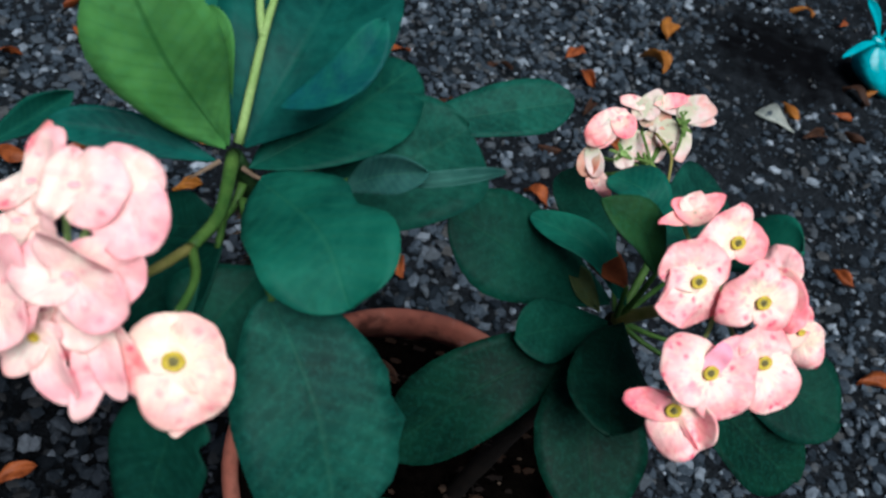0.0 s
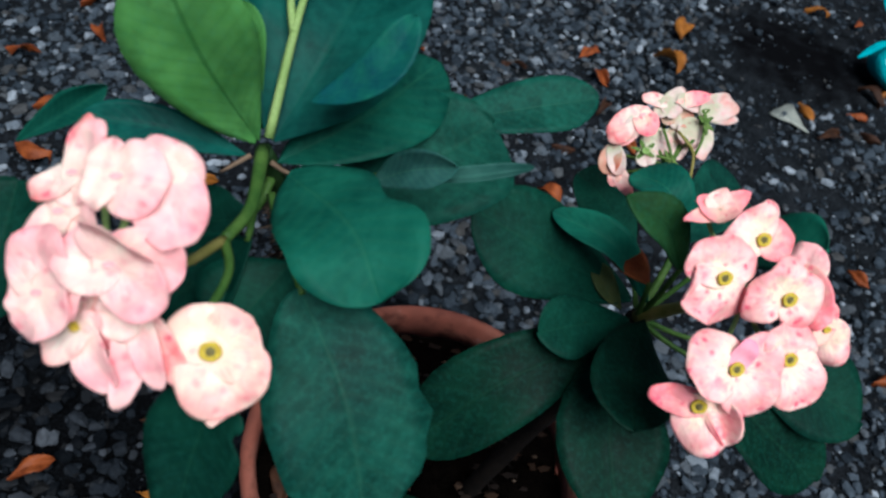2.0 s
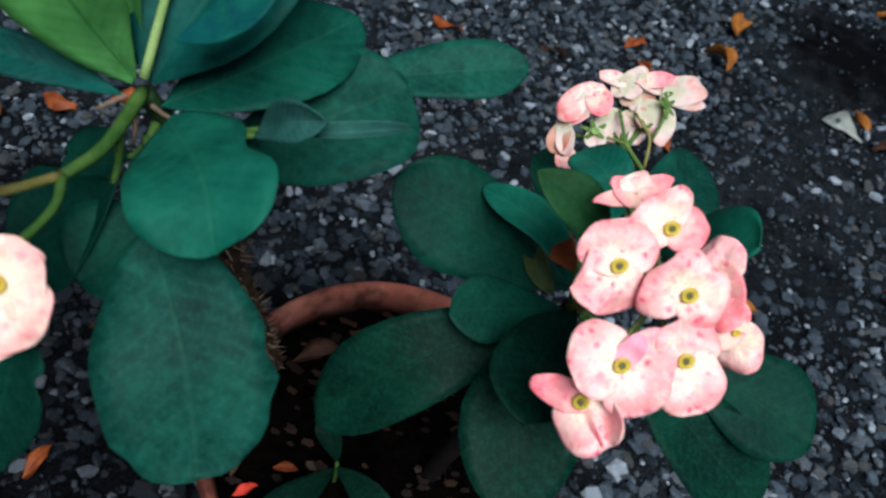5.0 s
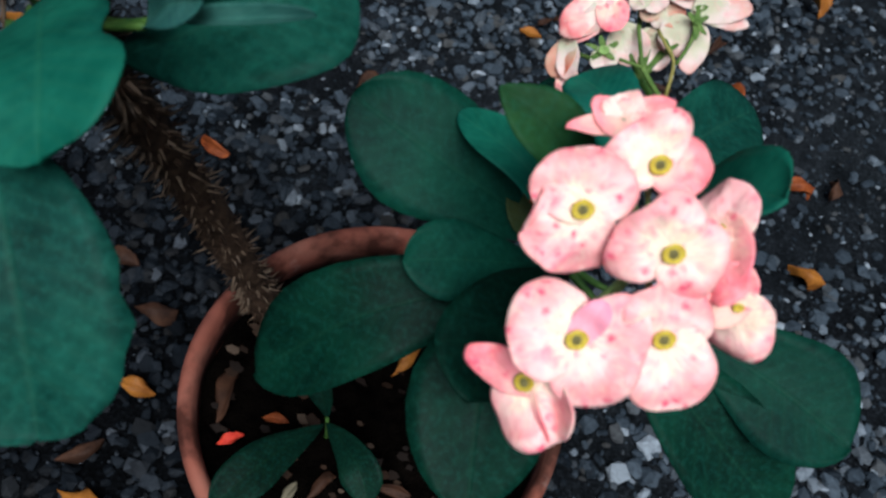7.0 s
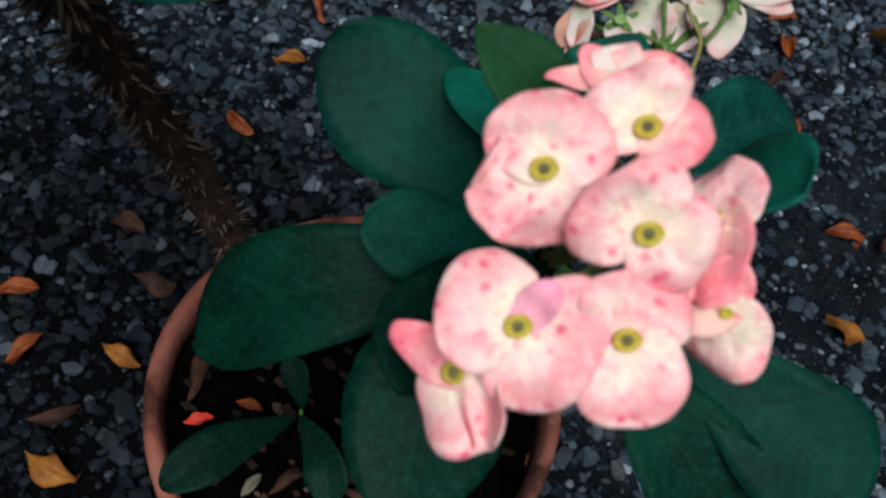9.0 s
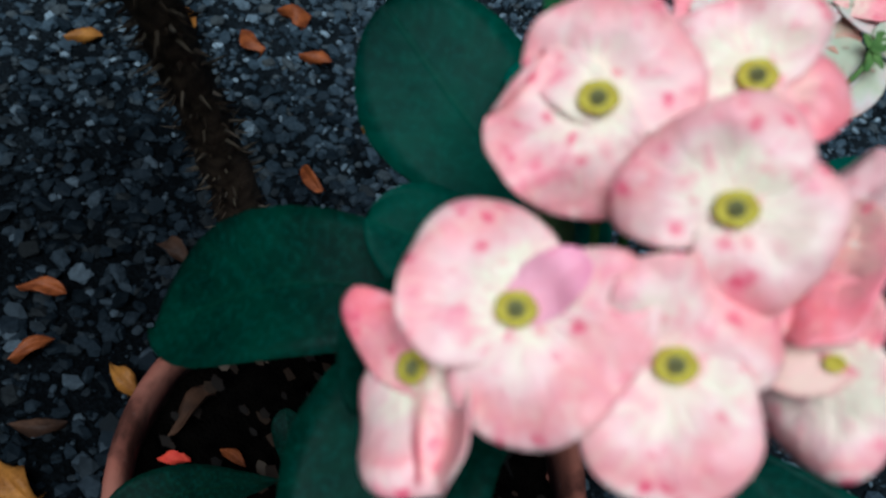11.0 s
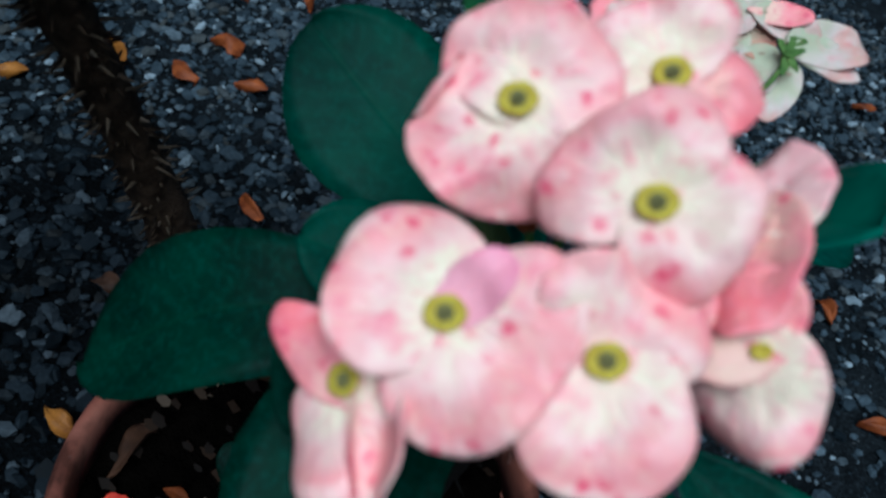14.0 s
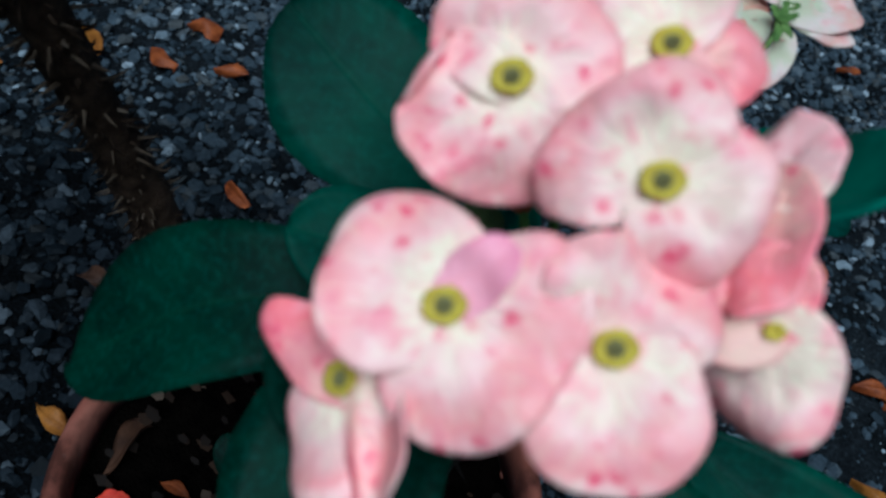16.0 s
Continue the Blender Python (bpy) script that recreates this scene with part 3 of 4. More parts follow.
def thorn_fringe(plant, points, radii, count, seed):
    """The many short bent thorns and bark fibres between the long ones, in one mesh."""
    rng = random.Random(seed)
    line = bezier(local(plant, points), 120)
    verts, faces = [], []
    for _ in range(count):
        k = rng.randrange(1, 119)
        ahead = (line[k + 1] - line[k - 1]).normalized()
        out = Matrix.Rotation(rng.uniform(0, 6.283), 3, ahead) @ ahead.orthogonal().normalized()
        root = line[k] + out * (radii[0] + (radii[1] - radii[0]) * k / 119) * 0.92
        way = (out + ahead * rng.uniform(-0.9, 0.9) + Vector((0, 0, -0.2))).normalized()
        side, long_ = way.cross(ahead).normalized(), rng.uniform(0.003, 0.008)
        bent = root + way * long_ * 0.6 + out * 0.001
        tip = bent + (way + ahead * rng.uniform(-0.8, 0.8)).normalized() * long_ * 0.5
        b, w = len(verts), rng.uniform(0.0007, 0.0013)
        up = side.cross(way).normalized()
        for p, q in ((root, w), (bent, w * 0.6)):
            verts += [p + side * q, p - side * q * 0.6 + up * q, p - side * q * 0.6 - up * q]
        verts.append(tip)
        faces += [(b + j, b + (j + 1) % 3, b + 3 + (j + 1) % 3, b + 3 + j) for j in range(3)] + [(b + 3 + j, b + 3 + (j + 1) % 3, b + 6) for j in range(3)]
    ob = part("thorn_fringe", mesh_from("thorn_fringe", verts, faces, FIBRE), plant, "short bent brown thorns and bark fibres")
    return tagged(ob, kind="stuff")


# ---- ground ----
def build_ground():
    near = np.linspace(-1.2, 2.6, 96)
    far = np.array([3.2, 4.2, 6, 9, 14, 25, 45, 80])
    line = np.concatenate([-far[::-1], near, far])
    gx, gy = np.meshgrid(line, line, indexing="ij")
    verts = []
    for x, y in zip(gx.ravel(), gy.ravel()):
        h = 0.010 * noise.noise(Vector((x * 2.1, y * 2.1, 3))) + 0.004 * noise.noise(Vector((x * 9, y * 9, 1)))
        verts.append((x, y, (h - 0.006) if abs(x) < 4 and abs(y) < 4 else -0.006))
    k, faces = len(line), []
    for i in range(k - 1):
        for j in range(k - 1):
            a = i * k + j
            faces.append((a, a + k, a + k + 1, a + 1))
    ob = new("ground", mesh_from("ground", verts, faces, EARTH))
    return tagged(ob, "packed dark grey earth strewn with crushed stone", "ground", kind="structure")


ground = build_ground()
POT = Vector((0.076, 0.339, 0.0))


def earth_share(x, y):
    """How bare of loose stone the ground is: 0 strewn thickly, 1 nearly bare."""
    d = (x - 0.43) * 0.897 - (y - 0.85) * 0.442
    band = math.exp(-((d / (0.17 if d < 0 else 0.30)) ** 2)) * min(1.0, max(0.0, (y - 0.6) / 0.3))
    lane = math.exp(-(((y - 0.90 - 0.35 * (x - 0.1)) / 0.07) ** 2)) * (1 if -0.25 < x < 0.5 else 0)
    return min(1.0, max(band, 0.85 * lane) + 0.35 * noise.noise(Vector((x * 3.1, y * 3.1, 7))))


def stained(x, y):
    """Fewer stones lie in the black patch beside the bag."""
    d = math.hypot(x - 0.72, y - 1.50) + 0.08 * noise.noise(Vector((x * 6, y * 6, 11)))
    return min(1.0, max(0.12, (d - 0.12) / 0.14))


def gravel(name, count, sizes, box, seed, bury, keep, label):
    rng = np.random.default_rng(seed)
    t = (1 + 5**0.5) / 2
    ico = np.array([(-1, t, 0), (1, t, 0), (-1, -t, 0), (1, -t, 0), (0, -1, t), (0, 1, t), (0, -1, -t), (0, 1, -t), (t, 0, -1), (t, 0, 1), (-t, 0, -1), (-t, 0, 1)], float) / math.hypot(1, t)
    tri = np.array([(0, 11, 5), (0, 5, 1), (0, 1, 7), (0, 7, 10), (0, 10, 11), (1, 5, 9), (5, 11, 4), (11, 10, 2), (10, 7, 6), (7, 1, 8), (3, 9, 4), (3, 4, 2), (3, 2, 6), (3, 6, 8), (3, 8, 9), (4, 9, 5), (2, 4, 11), (6, 2, 10), (8, 6, 7), (9, 8, 1)])
    verts, faces, made = [], [], 0
    while made < count:
        x, y = rng.uniform(box[0], box[1]), rng.uniform(box[2], box[3])
        if math.hypot(x - POT.x, y - POT.y) < 0.118:
            continue
        if rng.random() > keep(x, y):
            made += 1
            continue
        s = sizes[0] * (sizes[1] / sizes[0]) ** (rng.random() ** 1.6)
        v = ico * (1 + rng.uniform(-0.35, 0.35, (12, 1)))
        v = np.sign(v) * np.abs(v) ** 0.6
        v = v * np.array([1, rng.uniform(0.5, 0.95), rng.uniform(0.3, 0.6)]) * s / 2
        e = Euler((rng.normal(0, 0.35), rng.normal(0, 0.35), rng.uniform(0, 6.283))).to_matrix()
        v = v @ np.array(e).T
        h = 0.010 * noise.noise(Vector((x * 2.1, y * 2.1, 3))) + 0.004 * noise.noise(Vector((x * 9, y * 9, 1))) - 0.006
        v += (x, y, h + s * bury * rng.uniform(0.6, 1.2))
        faces.append(tri + 12 * len(verts))
        verts.append(v)
        made += 1
    me = bpy.data.meshes.new(name)
    vv, ff = np.concatenate(verts), np.concatenate(faces)
    me.vertices.add(len(vv))
    me.vertices.foreach_set("co", vv.ravel())
    me.loops.add(ff.size)
    me.loops.foreach_set("vertex_index", ff.ravel())
    me.polygons.add(len(ff))
    me.polygons.foreach_set("loop_start", np.arange(0, ff.size, 3))
    me.update(calc_edges=True)
    me.validate()
    me.materials.append(STONE)
    smooth(me, False)
    return tagged(new(name, me), label, "gravel", kind="stuff")


BOX = (-1.7, 2.1, -0.8, 2.9)


def strewn(x, y):
    """The loose stone thins out, with a ragged edge, away from the pot."""
    d = math.hypot((x - 0.2) / 1.25, (y - 1.05) / 1.15) + 0.18 * noise.noise(Vector((x * 2.3, y * 2.3, 17)))
    return min(1.0, max(0.03, (1.12 - d) / 0.3))


gravel("gravel", 105000, (0.008, 0.024), BOX, 3, 0.16, lambda x, y: (1.0 - 0.85 * max(0.0, earth_share(x, y))) * stained(x, y) * strewn(x, y), "loose crushed blue-grey stone lying on dark earth")
gravel("grit", 62000, (0.003, 0.009), BOX, 4, 0.10, lambda x, y: 0.9 * stained(x, y) * strewn(x, y), "fine grey grit pressed into the dark earth")


# ---- pot and soil ----
pot = thing("flower_pot", POT, "round weathered terracotta flower pot standing on gravel", "flower pot")
RIM, HIGH = 0.160, 0.171
rim_profile = [(0.146, HIGH - 0.040), (0.155, HIGH - 0.040), (0.1585, HIGH - 0.036), (RIM, HIGH - 0.012), (0.159, HIGH - 0.004), (0.155, HIGH), (0.1505, HIGH - 0.001), (0.1475, HIGH - 0.005), (0.146, HIGH - 0.016)]
body_profile = [(0.098, 0.010), (0.100, -0.008), (0.108, -0.006), (0.112, 0.002), (0.146, HIGH - 0.042), (0.146, HIGH - 0.0395), (0.1445, HIGH - 0.0395), (0.141, HIGH - 0.060), (0.132, HIGH - 0.064)]


def out_of_round(me):
    """Draws one side of a turned shape in, as hand-thrown pots have it."""
    for v in me.vertices:
        r = math.hypot(v.co.x, v.co.y)
        if r > 0 and v.co.x > 0:
            k = 1 - 0.10 * (v.co.x / r) ** 2
            v.co.x, v.co.y = v.co.x * k, v.co.y * k
    return me


part("rim", out_of_round(lathe("rim", rim_profile, TERRACOTTA, 72, 0.012, True)), pot, "thick rounded terracotta rim, chipped and stained")
part("body", out_of_round(lathe("body", body_profile, TERRACOTTA, 72, 0.008, True)), pot)


def build_soil():
    verts, faces, rings, sides = [(0, 0, 0.136)], [], 16, 56
    for i in range(1, rings + 1):
        r = 0.1455 * i / rings
        for j in range(sides):
            a = 2 * math.pi * j / sides
            x, y = r * math.cos(a), r * math.sin(a)
            verts.append((x, y, 0.136 + 0.010 * noise.noise(Vector((x * 40, y * 40, 2))) + 0.006 * noise.noise(Vector((x * 120, y * 120, 5)))))
    for j in range(sides):
        faces.append((0, 1 + j, 1 + (j + 1) % sides))
    for i in range(rings - 1):
        for j in range(sides):
            a, b = 1 + i * sides + j, 1 + i * sides + (j + 1) % sides
            faces.append((a, a + sides, b + sides, b))
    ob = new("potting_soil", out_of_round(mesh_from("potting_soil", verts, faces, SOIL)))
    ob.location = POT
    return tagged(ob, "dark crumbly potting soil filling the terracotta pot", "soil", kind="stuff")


build_soil()


# ---- fallen leaves ----
def fallen_leaf(x, y, z, length, yaw, mat, label, seed, name="fallen_leaf", wide=0.42, bend=0.25, tilt=0.0, peak=None):
    rng = random.Random(seed)
    c, s = math.cos(radians(yaw)), math.sin(radians(yaw))
    arch = length * bend * rng.uniform(0.5, 1.2)
    pts = [(-length / 2 * c, -length / 2 * s, 0.002), (rng.uniform(-0.1, 0.1) * length * s, rng.uniform(-0.1, 0.1) * length * c, arch), (length / 2 * c, length / 2 * s, 0.003 + tilt)]
    me = blade(name, pts, length * wide * rng.uniform(0.85, 1.15), mat, normal=(0.1, -0.1, 1), fold=rng.uniform(-0.4, 1.7), wave=0.32, ragged=0.6, peak=peak or rng.uniform(0.9, 1.4), blunt=rng.uniform(0.6, 1.0), curl=rng.uniform(-0.1, 0.9), seed=seed, nu=14, nv=8, twist=rng.uniform(-75, 75))
    ob = new(name, me)
    ob.location = (x, y, z)
    return tagged(ob, label, "dry leaf", "fallen leaves")


RUST, GOLD, BROWN = (DRY, "curled rust-orange dry leaf lying on the gravel"), (DRY_YELLOW, "curled yellow dry leaf lying on the gravel"), (DRY_BROWN, "shrivelled dark brown leaf lying on the gravel")
FALLEN = [
    (0.293, 1.225, 0.055, -60, RUST), (0.468, 1.469, 0.075, 80, GOLD), (0.423, 1.331, 0.065, -40, GOLD), (0.265, 1.300, 0.060, 60, RUST),
    (0.130, 1.190, 0.045, 0, BROWN), (-0.057, 1.172, 0.055, -10, RUST), (-0.515, 0.817, 0.050, 40, RUST), (-0.601, 0.911, 0.050, 10, RUST),
    (-0.521, 0.993, 0.045, -50, RUST), (-0.494, 0.727, 0.050, 0, RUST), (-0.289, 0.310, 0.045, 40, DRY), (-0.420, 0.770, 0.045, 35, RUST),
    (-0.292, 0.842, 0.050, -60, RUST), (-0.268, 0.735, 0.042, 30, GOLD), (-0.128, 0.797, 0.045, 30, BROWN), (0.034, 0.685, 0.040, -80, RUST),
    (0.212, 0.877, 0.045, -30, RUST), (0.706, 0.867, 0.042, -50, RUST), (0.808, 1.312, 0.040, -20, RUST), (0.730, 1.222, 0.055, 30, BROWN),
    (0.698, 1.287, 0.060, -75, GOLD), (0.805, 1.705, 0.060, 0, GOLD), (0.862, 1.405, 0.065, -40, BROWN), (0.900, 1.425, 0.050, 30, GOLD),
    (0.823, 1.257, 0.045, -40, BROWN), (0.710, 0.674, 0.055, 0, RUST), (-0.572, 1.079, 0.050, 60, RUST), (0.445, 0.909, 0.050, 20, RUST),
    (0.495, 0.927, 0.040, 85, BROWN), (0.471, 0.767, 0.050, -10, GOLD), (0.337, 1.041, 0.042, -40, RUST), (-0.570, 0.672, 0.060, -15, GOLD),
    (0.029, 1.016, 0.035, 0, GOLD), (0.046, 1.053, 0.035, 40, BROWN), (-0.163, 0.312, 0.046, 0, GOLD), (-0.141, 0.200, 0.055, 0, GOLD),
    (-0.172, 0.238, 0.045, 50, BROWN), (-0.192, 0.393, 0.045, 20, BROWN), (-0.255, 0.426, 0.040, 10, BROWN), (-0.251, 0.610, 0.042, -10, RUST),
    (-0.603, 0.551, 0.045, 60, GOLD), (-0.238, 0.271, 0.040, 80, RUST), (0.899, 1.696, 0.040, 60, RUST), (0.250, 1.670, 0.045, 20, RUST), (0.293, 1.135, 0.045, 70, BROWN), (0.230, 1.004, 0.040, 0, BROWN),
]
for i, (x, y, length, yaw, look_) in enumerate(FALLEN):
    mat, words = look_ if isinstance(look_, tuple) else RUST
    fallen_leaf(x, y, 0.004, length, yaw, mat, words, 40 + i)


def torn_flake(x, y, size, yaw):
    """A flat three-cornered scrap with a soft outline and a slightly raised edge."""
    top, k = [], 24
    for j in range(k):
        a = 2 * math.pi * j / k
        r = size * (0.5 / math.cos(a % (2 * math.pi / 3) - math.pi / 3)) ** 0.8 * (1 + 0.05 * math.cos(5 * a + 1))
        top.append((r * math.cos(a), 0.8 * r * math.sin(a), 0.004 + 0.006 * math.cos(a + 0.8) ** 2))
    verts = [(0, 0, 0.003)] + top + [(0, 0, 0.001)] + [(p[0], p[1], p[2] - 0.0012) for p in top]
    faces = [(0, 1 + j, 1 + (j + 1) % k) for j in range(k)] + [(k + 1, k + 2 + (j + 1) % k, k + 2 + j) for j in range(k)]
    faces += [(1 + j, k + 2 + j, k + 2 + (j + 1) % k, 1 + (j + 1) % k) for j in range(k)]
    ob = new("leaf_flake", mesh_from("leaf_flake", verts, faces, CHIP))
    ob.matrix_basis = pose(x, y, 0.001, 0, 0, yaw)
    return tagged(ob, "pale greenish-white torn leaf flake on the gravel", "leaf flake", "fallen leaves")


torn_flake(0.660, 1.256, 0.048, -50)
fallen_leaf(-0.433, 1.015, 0.004, 0.045, 20, CHIP, "pale torn leaf flake on the gravel", 98, wide=0.55, bend=0.05, peak=0.7)

for i, (x, y, length, yaw, mat, words) in enumerate([
    (-0.020, 0.262, 0.022, 40, RED, "small red fallen petal on the potting soil"), (0.004, 0.290, 0.022, 10, DRY, "bit of rusty dry leaf on the potting soil"),
    (-0.040, 0.290, 0.045, 100, DRY_BROWN, "curled brown leaf standing on the potting soil"), (0.079, 0.382, 0.040, 70, DRY_YELLOW, "tan dry leaf on the potting soil"),
    (0.040, 0.243, 0.020, 80, SCRAP_TAN, "tan flake lying on the potting soil"), (0.060, 0.255, 0.030, 60, DRY_BROWN, "brown leaf litter on the potting soil"),
    (0.110, 0.275, 0.030, 10, DRY_BROWN, "brown leaf litter on the potting soil"), (-0.010, 0.400, 0.050, 30, DRY_BROWN, "brown leaf litter on the potting soil"), (0.030, 0.430, 0.045, -20, DRY_BROWN, "brown leaf litter on the potting soil"),
]):
    fallen_leaf(x, y, 0.138, length, yaw, mat, words, 140 + i, "leaf_litter")


def build_scraps():
    """Small broken bits of dry leaf and chips strewn over the potting soil."""
    rng = random.Random(77)
    verts, faces = [], []
    for _ in range(190):
        a, r = rng.uniform(0, 6.283), 0.136 * math.sqrt(rng.random())
        size, yaw = rng.uniform(0.003, 0.010), rng.uniform(0, 6.283)
        x, y, z = r * math.cos(a), r * math.sin(a), 0.142 + 0.004 * rng.random()
        base, k = len(verts), rng.randint(4, 6)
        for layer in (0.0, -0.0006):
            for j in range(k):
                t = yaw + 6.283 * j / k
                q = size * rng.uniform(0.5, 1.0)
                verts.append((x + q * math.cos(t), y + 0.6 * q * math.sin(t), z + layer + 0.5 * q * math.cos(t + a) * 0.5))
        faces.append(tuple(range(base, base + k)))
        faces.append(tuple(reversed(range(base + k, base + 2 * k))))
        for j in range(k):
            faces.append((base + j, base + k + j, base + k + (j + 1) % k, base + (j + 1) % k))
    me = out_of_round(mesh_from("litter_scraps", verts, faces, SCRAP, False))
    ob = new("litter_scraps", me)
    ob.location = POT
    return tagged(ob, "broken brown leaf scraps strewn over the potting soil", "leaf litter", kind="stuff")


build_scraps()


# ---- turquoise bag ----
def build_bag():
    bag = thing("plastic_bag", (0.950, 1.482, -0.004), "knotted turquoise plastic bag sitting on the ground", "plastic bag")
    profile = [(0.030, 0.0), (0.048, 0.003), (0.060, 0.022), (0.058, 0.046), (0.040, 0.070), (0.018, 0.086), (0.011, 0.094), (0.013, 0.100)]
    lean = Matrix.Shear("XY", 4, (-0.78, -0.04))
    sack = lathe("sack", profile, PLASTIC, 44, 0.30)
    sack.transform(lean)
    part("sack", sack, bag)
    top = Vector((-0.076, -0.004, 0.096))
    for k, (end, w) in enumerate((((-0.166, -0.080, 0.084), 0.015), ((-0.140, 0.014, 0.165), 0.017), ((-0.050, 0.020, 0.160), 0.016))):
        pts = [top, top.lerp(Vector(end), 0.5) + Vector((0, 0, 0.010)), Vector(end)]
        part("ear", blade("ear", pts, w, PLASTIC, normal=(0, -0.7, 0.7), fold=0.5, wave=0.15, seed=k + 3, thick=0.0012), bag, "twisted turquoise bag handle")
    knot = lathe("knot", [(0.007, 0.086), (0.014, 0.091), (0.016, 0.098), (0.012, 0.105), (0.005, 0.108)], PLASTIC, 14, 0.6)
    knot.transform(lean)
    part("knot", knot, bag)


build_bag()


# ---- the older plant, with a bare thorny trunk ----
CREST = (-0.054, 0.250, 0.560)
TRUNK = [(-0.050, 0.384, 0.115), (-0.056, 0.360, 0.22), (-0.060, 0.326, 0.35), (-0.040, 0.270, 0.49), CREST]
old = thing("crown_of_thorns", TRUNK[0], "tall potted crown of thorns with thorny trunk and pale flowers", "potted plant", "potted plants")
part("trunk", tube("trunk", local(old, TRUNK[:-1] + [(-0.046, 0.262, 0.525)]), (0.014, 0.0135, 0.012, 0.0085, 0.0050), BARK, 40, 14, 0.14), old, "bare red-brown thorny trunk")
part("shoot", tube("shoot", local(old, [(-0.045, 0.264, 0.515), (-0.050, 0.257, 0.540), CREST]), (0.0056, 0.0046, 0.0036), SHOOT, 14, 12, 0.05), old, "dark green shoot at the top of the trunk")
add_thorns(old, TRUNK[:-1] + [(-0.044, 0.262, 0.53)], (0.014, 0.008), 190, 1.0, 8)
thorn_fringe(old, TRUNK[:-1] + [(-0.044, 0.262, 0.53)], (0.0145, 0.0085), 600, 18)
FORK = (-0.050, 0.191, 0.570)
part("branch", tube("branch", local(old, [CREST, (-0.047, 0.212, 0.567), FORK]), (0.0030, 0.0024, 0.0021), STEM_GREEN, 12, 10), old, "green side branch")
part("branch", tube("branch", local(old, [FORK, (-0.056, 0.164, 0.585), (-0.071, 0.152, 0.594)]), (0.0019, 0.0016, 0.0015), STALK_OCHRE, 12, 8), old, "ochre flower branch")
part("branch", tube("branch", local(old, [FORK, (-0.0435, 0.175, 0.572), (-0.045, 0.150, 0.574)]), (0.0019, 0.0016, 0.0015), STEM_GREEN, 12, 8), old)
part("bud_stalk", tube("bud_stalk", local(old, [(-0.051, 0.247, 0.570), (-0.050, 0.274, 0.602), (-0.050, 0.296, 0.614)]), (0.0020, 0.0017, 0.0014), STALK_PALE, 12, 8), old, "upright pale green flower stalk")
part("bud_stalk", tube("bud_stalk", local(old, [(-0.050, 0.274, 0.602), (-0.054, 0.283, 0.608), (-0.057, 0.293, 0.616)]), (0.0018, 0.0016, 0.0014), STALK_PALE, 8, 8), old)
for p in ([(-0.057, 0.243, 0.562), (-0.064, 0.236, 0.559), (-0.068, 0.236, 0.555)], [(-0.050, 0.248, 0.556), (-0.040, 0.248, 0.552), (-0.026, 0.256, 0.550)], [(-0.055, 0.246, 0.556), (-0.054, 0.240, 0.545), (-0.057, 0.240, 0.535)]):
    part("thorn", tube("thorn", local(old, p), (0.0012, 0.0008, 0.0003), THORN, 8, 6), old)

add_leaf(old, [(-0.056, 0.248, 0.566), (-0.075, 0.241, 0.605), (-0.092, 0.246, 0.640)], 0.046, LEAF_YOUNG, label="bright yellow-green young leaf", seed=1, fold=0.1, normal=(0.10, -0.75, 0.55))
add_leaf(old, [(-0.058, 0.258, 0.572), (-0.064, 0.265, 0.600), (-0.070, 0.272, 0.612)], 0.012, LEAF_YOUNG, seed=2, fold=0.6)
add_leaf(old, [(-0.056, 0.256, 0.566), (-0.076, 0.291, 0.585), (-0.093, 0.312, 0.600)], 0.046, LEAF_MID, seed=3)
add_leaf(old, [(-0.050, 0.250, 0.566), (-0.037, 0.280, 0.595), (-0.029, 0.332, 0.610)], 0.072, LEAF_TEAL, seed=4, fold=0.35)
add_leaf(old, [(-0.0351, 0.2448, 0.5948), (-0.0129, 0.2490, 0.6115), (-0.0033, 0.2628, 0.6303)], 0.0165, LEAF_BLUE, label="folded leaf showing its bluish-green underside", seed=5, fold=0.3, normal=(-0.1, -0.6, 0.7), peak=1.3)
add_leaf(old, [(-0.048, 0.251, 0.554), (-0.018, 0.279, 0.566), (0.008, 0.331, 0.567)], 0.048, LEAF_FRESH, seed=6, fold=0.1)
add_leaf(old, [(-0.0583, 0.2432, 0.5614), (-0.0873, 0.2362, 0.5714), (-0.1178, 0.2306, 0.5730)], 0.0175, LEAF_TEAL, seed=7, fold=0.3, normal=(0, -0.5, 0.85))
add_leaf(old, [(-0.1470, 0.2309, 0.5503), (-0.1285, 0.2393, 0.5652), (-0.1133, 0.2439, 0.5788)], 0.0125, LEAF_MID, joint=None, label="small folded bright green leaf", seed=8, fold=0.9, twist=40)
add_leaf(old, [(-0.030, 0.259, 0.525), (0.0125, 0.2782, 0.5497), (0.0393, 0.3085, 0.5559)], 0.067, LEAF_DUSTY, joint=(-0.040, 0.268, 0.500), seed=9, fold=0.05)
add_leaf(old, [(0.004, 0.300, 0.551), (0.052, 0.321, 0.560), (0.088, 0.339, 0.564)], 0.030, LEAF_DUSTY, joint=(-0.042, 0.272, 0.520), seed=10, fold=0.1)
add_leaf(old, [(-0.009, 0.262, 0.549), (0.024, 0.244, 0.576), (0.054, 0.250, 0.586)], 0.007, LEAF_PALE, joint=(-0.044, 0.258, 0.540), label="small curled leaf showing its pale underside", seed=11, fold=0.9)
add_leaf(old, [(-0.010, 0.254, 0.551), (0.006, 0.246, 0.572), (0.024, 0.239, 0.586)], 0.016, LEAF_PALE, joint=(-0.044, 0.258, 0.540), label="small twisted bluish leaf", seed=19, fold=0.5, twist=35)
